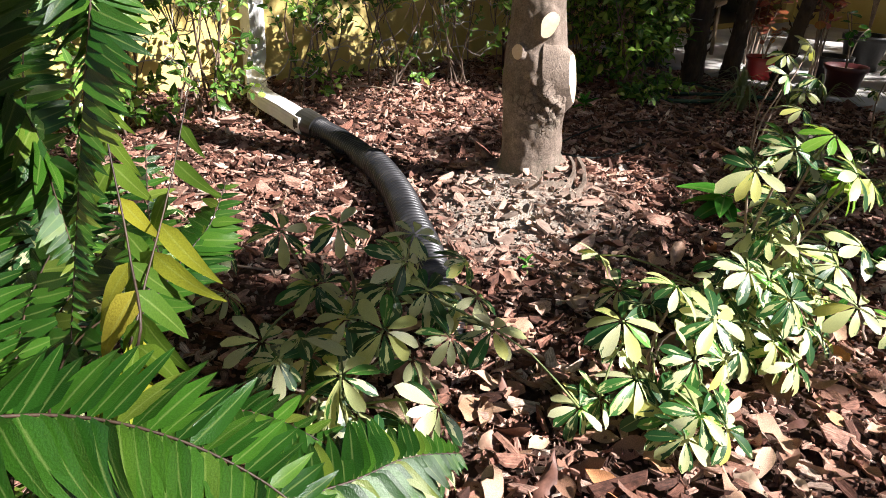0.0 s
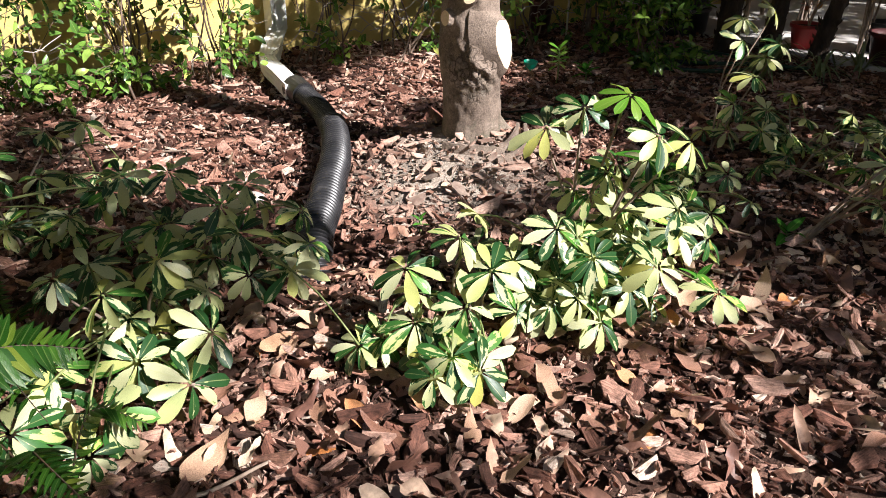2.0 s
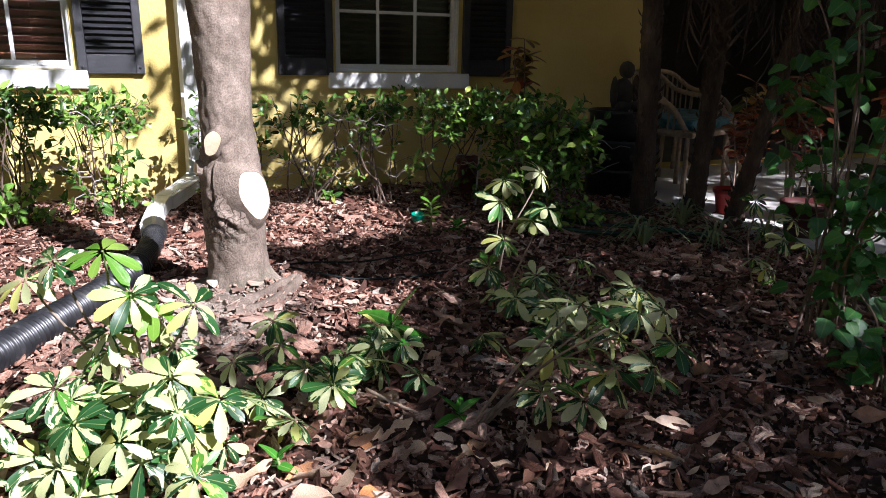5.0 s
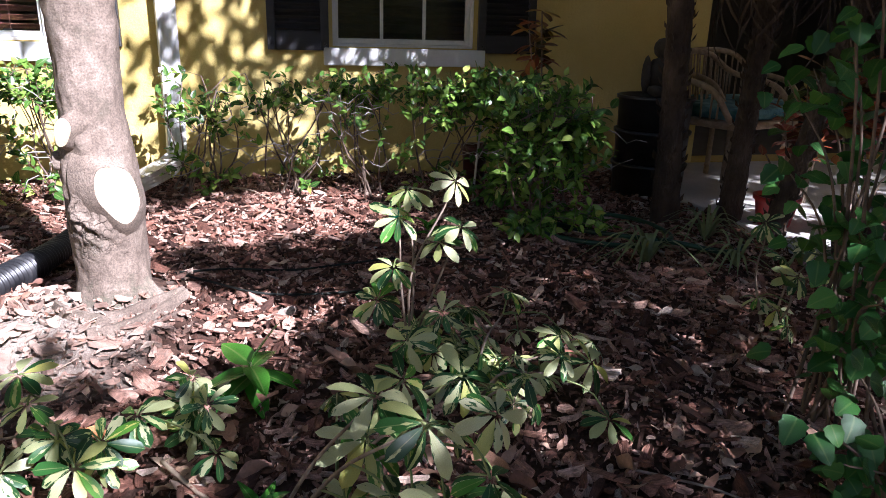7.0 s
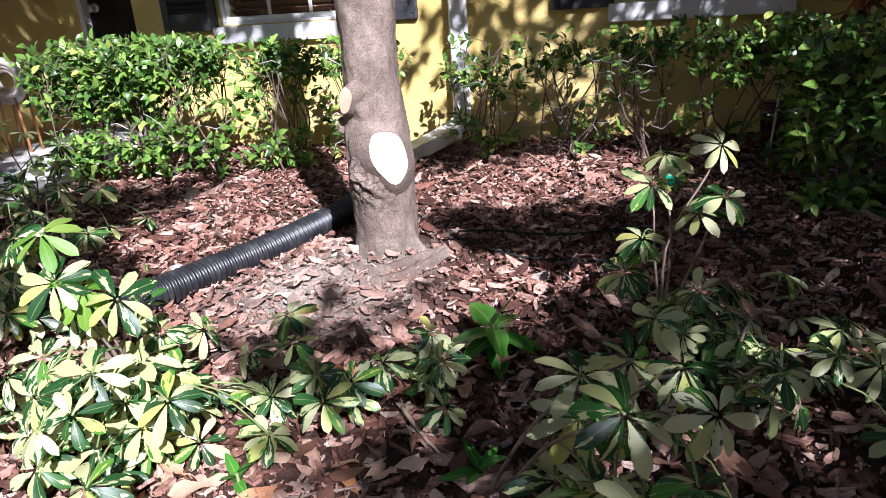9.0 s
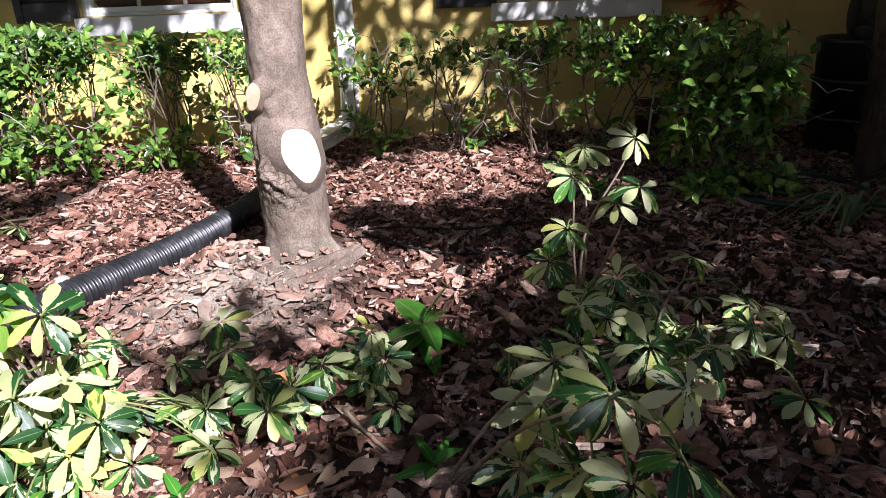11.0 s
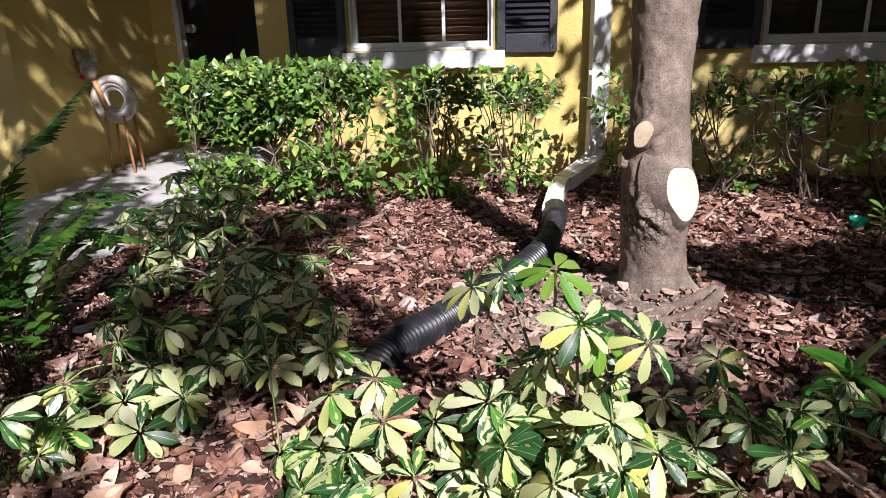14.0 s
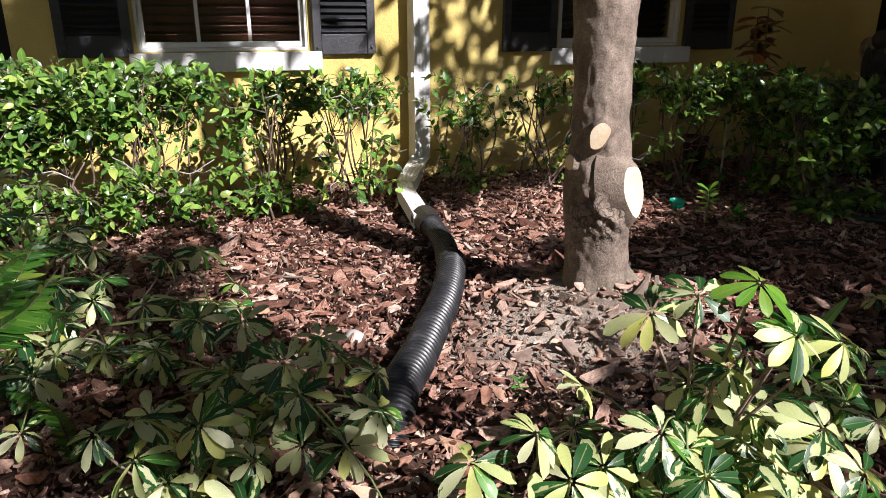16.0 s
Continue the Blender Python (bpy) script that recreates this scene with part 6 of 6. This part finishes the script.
def build_pot(x, y, z, r, h, mat, label, leaves=0, leaf_mat_key="magnolia", size=0.07, tall=0.3, seed=1):
    rr = random.Random(seed)
    p = thing("potted_plant" if leaves else "plant_pot", (x, y, z), label, "plant pot" if not leaves else "potted plant", "pots on the patio")
    child("body", pot_mesh(r, h, mat), p)
    v, f = tube_data([Vector((0, 0, h * 0.7)), Vector((0, 0, h * 0.86))], [r * 0.85, r * 0.9], 20)
    child("soil", to_mesh("soil", v, f, MAT["soil"]), p)
    if leaves:
        me = leaflet_meshes("leaf", MAT[leaf_mat_key], 3, ratio=0.5)
        for k in range(max(2, leaves // 6)):
            a = rr.uniform(0, 6.28)
            tip = Vector((math.cos(a) * r * rr.uniform(0.3, 1.3), math.sin(a) * r * rr.uniform(0.3, 1.3), h + tall * rr.uniform(0.5, 1)))
            c = curve_points([Vector((0, 0, h * 0.8)), Vector((tip.x * 0.3, tip.y * 0.3, h + tall * 0.4)), tip], 7)
            v, f = tube_data(c, 0.004, 5)
            child("stem", to_mesh("stem", v, f, MAT["twig"], smooth=True), p)
            for j in range(6):
                b = rr.uniform(0, 6.28)
                pos = c[rr.randint(3, 6)]
                child("leaf", rr.choice(me), p, turn_to(pos, (math.cos(b), math.sin(b), rr.uniform(-0.5, 0.4)), (0, 0, 1), rr.gauss(0, 0.3), size * rr.uniform(0.7, 1.2)))


build_pot(5.47, 3.20, 0.035, 0.10, 0.14, MAT["red"], "red plastic pot with dark rim on the patio", 18, "croton", 0.06, 0.25, 2)
build_pot(5.46, 2.70, 0.035, 0.115, 0.17, MAT["darkred"], "dark red pot with a slender plant on the patio", 18, "magnolia", 0.07, 0.35, 3)
build_pot(5.76, 2.90, 0.035, 0.115, 0.17, MAT["black"], "black nursery pot on the patio edge", 0)
build_pot(4.33, 4.30, 0.0, 0.075, 0.24, MAT["darkred"], "dark red plastic pot standing behind the hedge", 0)
build_pot(6.5, 3.0, 0.035, 0.15, 0.24, MAT["black"], "dark pot with copper-leaved shrub on the patio", 60, "redleaf", 0.10, 0.75, 7)
build_pot(6.1, 2.5, 0.035, 0.14, 0.22, MAT["black"], "dark pot with copper-leaved shrub at the patio edge", 48, "redleaf", 0.10, 0.8, 8)
v, f = tube_data([Vector((4.20, 3.88, -0.02)), Vector((4.25, 3.94, 0.42))], 0.006, 8)
tagged(new("garden_stake", to_mesh("garden_stake", v, f, MAT["stone"], smooth=True)), "thin pale stake leaning at the hedge", "stake")

# stack of black planters
st = thing("stacked_planter", (5.27, 4.02, 0), "stack of three black plastic planters by the wall", "planter")
for k in range(3):
    me = lathe([(0.17, 0), (0.192, 0.004), (0.198, 0.155), (0.208, 0.160), (0.210, 0.176), (0.200, 0.180), (0.185, 0.15)], 32, MAT["black"], "tier")
    child("tier", me, st, Matrix.Translation((0, 0, 0.005 + k * 0.182)))


# ---- palms ----
def build_palm(base, tip, r, label, seed, dead=0):
    rr = random.Random(seed)
    o = Vector((*base, 0))
    p = thing("palm", o, label, "palm", "palm trunks")
    c = curve_points([Vector((0, 0, -0.05)), (Vector(tip) - o) * 0.5 + Vector((0, 0, 0.05)), Vector(tip) - o], 46)
    v, f = tube_data(c, [r * (1.25 - 0.3 * min(1, k / 10)) * (1 + 0.08 * (k % 2)) for k in range(46)], 16)
    child("trunk", to_mesh("trunk", v, f, MAT["palmbark"], smooth=False), p)
    boots = Pile()
    me = leaf_data(0.055, 0.032, 0.5, -0.10, 2)
    for k in range(230):
        i = rr.randrange(2, 44)
        a = rr.uniform(0, 6.28)
        d = Vector((math.cos(a), math.sin(a), 0))
        boots.add(*me, turn_to(c[i] + d * r * 0.9, d * 0.5 + Vector((0, 0, 1)), d, rr.gauss(0, 0.3), rr.uniform(0.5, 1.1)))
    child("fibre_sheath", boots.mesh("fibre_sheath", MAT["palmbark"]), p)["kind"] = "stuff"
    blade = leaf_data(1.0, 0.07, 0.3, 0.3, 4, tip=0.6)
    end = c[-1]
    for k in range(9):
        a = k * 0.7 + rr.uniform(-0.2, 0.2)
        q = curve_points([end, end + Vector((math.cos(a) * 0.35, math.sin(a) * 0.35, 0.22)), end + Vector((math.cos(a) * 0.8, math.sin(a) * 0.8, -0.12))], 14)
        fp = Pile()
        fp.add(*tube_data(q, 0.006, 5))
        for j in range(2, 14):
            d = (q[j] - q[j - 1]).normalized()
            s = d.cross(Vector((0, 0, 1))).normalized()
            for sg in (-1, 1):
                fp.add(*blade, turn_to(q[j], s * sg + d * 0.6 - Vector((0, 0, 0.3)), (0, 0, 1), 0, 0.24))
        child("frond", fp.mesh("frond", MAT["crown"], True), p)
    # dead fronds hang down round the trunk
    for k in range(dead):
        a = k * 2.4 + rr.uniform(-0.3, 0.3)
        e = Vector((math.cos(a), math.sin(a), 0))
        ln = rr.uniform(0.5, 0.85)
        q = curve_points([end, end + e * 0.14 + Vector((0, 0, 0.03)), end + e * 0.2 - Vector((0, 0, ln * 0.5)), end + e * rr.uniform(0.12, 0.26) - Vector((0, 0, ln))], 16)
        fp = Pile()
        fp.add(*tube_data(q, 0.005, 5))
        for i in range(4, 16):
            d = (q[i] - q[i - 1]).normalized()
            s = d.cross(e)
            s = s.normalized() if s.length > 0.05 else Vector((-e.y, e.x, 0))
            for sg in (-1, 1):
                fp.add(*blade, turn_to(q[i], s * sg * rr.uniform(0.3, 0.8) + d, e, 0, rr.uniform(0.16, 0.26)))
        child("dead_frond", fp.mesh("dead_frond", MAT["palmbark"], True), p, None, "dry brown hanging frond")


build_palm((5.04, 3.42), (4.87, 3.34, 2.0), 0.056, "shaggy fibrous palm trunk in shade", 61)
build_palm((5.33, 3.34), (5.27, 3.18, 1.72), 0.048, "fibrous palm with a skirt of dead fronds in shade", 62, 12)
build_palm((5.30, 3.02), (5.58, 2.84, 1.70), 0.040, "leaning fibrous palm with dead fronds in shade", 63, 12)


# ---- striped grassy clumps, croton, vine ----
def build_clump(x, y, n, ln, label, seed):
    rr = random.Random(seed)
    p = thing("spider_plant", (x, y, ground_z(x, y)), label, "plant", "striped grassy plants")
    for k in range(n):
        a = rr.uniform(0, 6.28)
        L = ln * rr.uniform(0.6, 1.15)
        h = L * rr.uniform(0.35, 0.7)
        c = curve_points([Vector((0, 0, 0)), Vector((math.cos(a) * L * 0.35, math.sin(a) * L * 0.35, h)), Vector((math.cos(a) * L, math.sin(a) * L, rr.uniform(0.01, h * 0.6)))], 9)
        v, f = [], []
        for i, q in enumerate(c):
            w = 0.007 * math.sin(math.pi * (0.12 + 0.86 * i / 8))
            s = Vector((-math.sin(a), math.cos(a), 0)) * w
            v += [q + s, q - Vector((0, 0, 0.002)), q - s]
        for i in range(8):
            b = i * 3
            f += [(b, b + 1, b + 4, b + 3), (b + 1, b + 2, b + 5, b + 4)]
        child("blade", to_mesh("blade", v, f, MAT["grassy"], [(0.5, 0.3)] * len(v), True), p)


build_clump(4.62, 2.85, 26, 0.26, "arching cream-striped spider plant on shaded mulch", 71)
build_clump(5.05, 3.10, 22, 0.24, "arching striped spider plant beside the palm", 72)
build_clump(5.22, 2.70, 20, 0.22, "dry striped grassy plant at the patio edge", 73)
build_clump(4.95, 2.75, 14, 0.2, "sparse striped grassy plant on mulch", 74)


def build_croton(x, y, h, label, seed, n=4, size=0.14, key="croton"):
    rr = random.Random(seed)
    p = thing("croton_plant", (x, y, 0), label, "shrub", "crotons")
    me = leaflet_meshes("leaf", MAT[key], 4, ratio=0.36 if key == "croton" else 0.62)
    for k in range(n):
        tip = Vector((rr.gauss(0, 0.07), rr.gauss(0, 0.05), h * rr.uniform(0.75, 1)))
        c = curve_points([Vector((rr.gauss(0, 0.02), rr.gauss(0, 0.02), -0.02)), tip * 0.5 + Vector((0.02, 0, 0)), tip], 12)
        v, f = tube_data(c, [0.008 - 0.0004 * i for i in range(12)], 6)
        child("stem", to_mesh("stem", v, f, MAT["twig"], smooth=True), p)
        for j in range(14):
            a = j * 2.4
            i = 11 - min(5, j // 3)
            child("leaf", rr.choice(me), p, turn_to(c[i], (math.cos(a), math.sin(a), rr.uniform(-0.5, 0.7)), (0, 0, 1), rr.gauss(0, 0.3), size * rr.uniform(0.7, 1.15)))


build_croton(4.66, 4.22, 0.98, "croton with long red and green leaves behind the hedge", 81, 4)
build_croton(5.9, 3.55, 0.75, "croton with coppery leaves in patio shade", 82, 4, 0.12)

build_croton(5.62, 2.95, 0.85, "copper-leaved shrub drooping over the patio edge", 83, 7, 0.10, "redleaf")
build_croton(5.85, 2.55, 1.05, "tall copper-leaved shrub with red and green leaves", 84, 8, 0.11, "redleaf")
build_croton(5.66, 3.38, 0.62, "low copper-leaved shrub beside the palms", 85, 5, 0.09, "redleaf")

HEART = []
for k in range(4):
    d = leaf_data(1.0, 0.82 + 0.06 * k, 0.12, 0.25, 7, heart=True, wave=0.02, rnd=k)
    HEART.append(to_mesh("leaf", d[0], d[1], MAT["vine"], d[2], True))


def build_vine(x, y, h, wide, label, seed, n=10, leaves=11, size=0.085):
    rr = random.Random(seed)
    p = thing("heart_leaf_shrub", (x, y, 0), label, "shrub", "heart-leaved shrubs")
    for k in range(n):
        a = rr.uniform(0, 6.28)
        tip = Vector((math.cos(a) * wide * rr.uniform(0.4, 1), math.sin(a) * wide * rr.uniform(0.4, 1), h * rr.uniform(0.25, 1)))
        c = curve_points([Vector((rr.gauss(0, 0.04), rr.gauss(0, 0.04), -0.03)), Vector((tip.x * 0.35, tip.y * 0.35, tip.z * 0.7)), tip], 14)
        v, f = tube_data(c, [0.0055 - 0.0003 * i for i in range(14)], 6)
        st = child("stem", to_mesh("stem", v, f, MAT["hedgestem"], smooth=True), p)
        for j in range(leaves):
            b = j * 2.4 + rr.uniform(-0.5, 0.5)
            pos = c[rr.randint(4, 13)] + Vector((rr.gauss(0, 0.045), rr.gauss(0, 0.045), rr.gauss(0, 0.03)))
            d = Vector((math.cos(b), math.sin(b), rr.uniform(-0.9, 0.1)))
            child("leaf", rr.choice(HEART), st, turn_to(pos, d, (rr.gauss(0, 0.3), rr.gauss(-0.5, 0.3), 1), 0, size * rr.uniform(0.7, 1.2)))


build_vine(4.44, 1.70, 1.25, 0.40, "leafy shrub with dark heart-shaped leaves in shade", 91, 22, 17, 0.055)
build_vine(4.28, 1.36, 0.30, 0.22, "low heart-leaved shrub over dead leaves", 92, 9, 9, 0.05)


# ---- patio chairs ----
def build_chair(x, y, rz, label, seed):
    p = thing("patio_chair", (x, y, 0.035), label, "chair", "patio chairs")
    p.rotation_euler = (0, 0, rz)
    for sx, sy in ((-0.26, -0.24), (0.26, -0.24), (-0.24, 0.24), (0.24, 0.24)):
        v, f = tube_data([Vector((sx, sy, 0)), Vector((sx * 0.95, sy * 0.95, 0.38))], 0.016, 8)
        child("leg", to_mesh("leg", v, f, MAT["rattan"], smooth=True), p)
    part("seat", box((-0.28, -0.28, 0.36), (0.28, 0.26, 0.40), 0.015), MAT["rattan"], p)
    part("cushion", box((-0.25, -0.26, 0.402), (0.25, 0.22, 0.47), 0.03), MAT["bluecloth"], p, "blue patterned seat cushion")
    rim = [Vector((-0.29, -0.24, 0.40)), Vector((-0.30, -0.10, 0.56)), Vector((-0.28, 0.18, 0.62)), Vector((-0.18, 0.28, 0.72)), Vector((0, 0.31, 0.74)), Vector((0.18, 0.28, 0.72)), Vector((0.28, 0.18, 0.62)), Vector((0.30, -0.10, 0.56)), Vector((0.29, -0.24, 0.40))]
    c = curve_points(rim, 60)
    v, f = tube_data(c, 0.017, 8)
    child("back_frame", to_mesh("back_frame", v, f, MAT["rattan"], smooth=True), p)
    for k in range(5, 56, 2):
        q = c[k]
        low = Vector((q.x * 0.93, q.y * 0.9, 0.40))
        v, f = tube_data([low, q], 0.006, 5)
        child("spindle", to_mesh("spindle", v, f, MAT["rattan"], smooth=True), p)


build_chair(5.72, 4.02, 0.35, "tan rattan patio armchair with spindle back and blue cushion", 1)
build_chair(6.02, 4.34, 0.15, "tan rattan patio armchair standing against the wall", 2)

# ---- ornaments ----
def ornament():
    """A stick-legged ornament made of a wound bark ring."""
    p = thing("garden_ornament", (-0.25, 4.62, 0.035), "animal-shaped garden ornament of bark rings and sticks", "ornament")
    for sx, sy in ((-0.06, -0.05), (0.06, -0.05), (-0.055, 0.05), (0.065, 0.05)):
        v, f = tube_data([Vector((sx * 1.25, sy, 0)), Vector((sx, sy, 0.36))], 0.009, 8)
        child("leg", to_mesh("leg", v, f, MAT["orangewood"], smooth=True), p)
    for k, r in enumerate((0.125, 0.098, 0.07)):
        pts = [Vector((math.cos(a) * r, -0.03 + 0.012 * k, 0.46 + math.sin(a) * r)) for a in [2 * math.pi * i / 36 for i in range(37)]]
        v, f = tube_data(pts, 0.026 - 0.004 * k, 8, False)
        child("ring", to_mesh("ring", v, f, MAT["birch"], smooth=True), p)
    v, f = tube_data([Vector((-0.03, -0.07, 0.40)), Vector((-0.07, -0.09, 0.58))], 0.016, 8)
    child("neck", to_mesh("neck", v, f, MAT["orangewood"], smooth=True), p)
    bm = bmesh.new()
    bmesh.ops.create_uvsphere(bm, u_segments=20, v_segments=12, radius=0.055, matrix=Matrix.Translation((-0.10, -0.08, 0.65)) @ Matrix.Diagonal((0.95, 0.8, 1.25, 1)))
    hd = part("head", bm, MAT["birch"], p, "", True)
    bm = bmesh.new()
    bmesh.ops.create_uvsphere(bm, u_segments=12, v_segments=8, radius=0.016, matrix=Matrix.Translation((-0.115, -0.135, 0.605)))
    child("nose", bm_mesh("nose", bm, MAT["redpom"], True), hd, None, "red felt ball")
    for sx in (-0.15, -0.055):
        v, f = tube_data([Vector((sx, -0.08, 0.69)), Vector((sx * 1.02, -0.08, 0.76))], [0.016, 0.022], 8)
        child("ear", to_mesh("ear", v, f, MAT["birch"], smooth=True), hd)


ornament()
bm = bmesh.new()
for c, s in (((0, 0, 0.09), (0.07, 0.06, 0.10)), ((0.01, -0.01, 0.235), (0.05, 0.05, 0.055)), ((-0.08, -0.02, 0.10), (0.025, 0.025, 0.10)), ((0.08, -0.02, 0.12), (0.025, 0.025, 0.09)), ((-0.05, -0.08, 0.02), (0.03, 0.08, 0.03)), ((0.05, -0.08, 0.02), (0.03, 0.08, 0.03))):
    bmesh.ops.create_icosphere(bm, subdivisions=2, radius=1.0, matrix=Matrix.Translation(c) @ Matrix.Diagonal((*s, 1)))
doll = new("garden_figure", bm_mesh("garden_figure", bm, MAT["doll"], True))
doll.location = (5.24, 3.98, 0.56)
tagged(doll, "dark seated garden figure on the black planters", "figure")
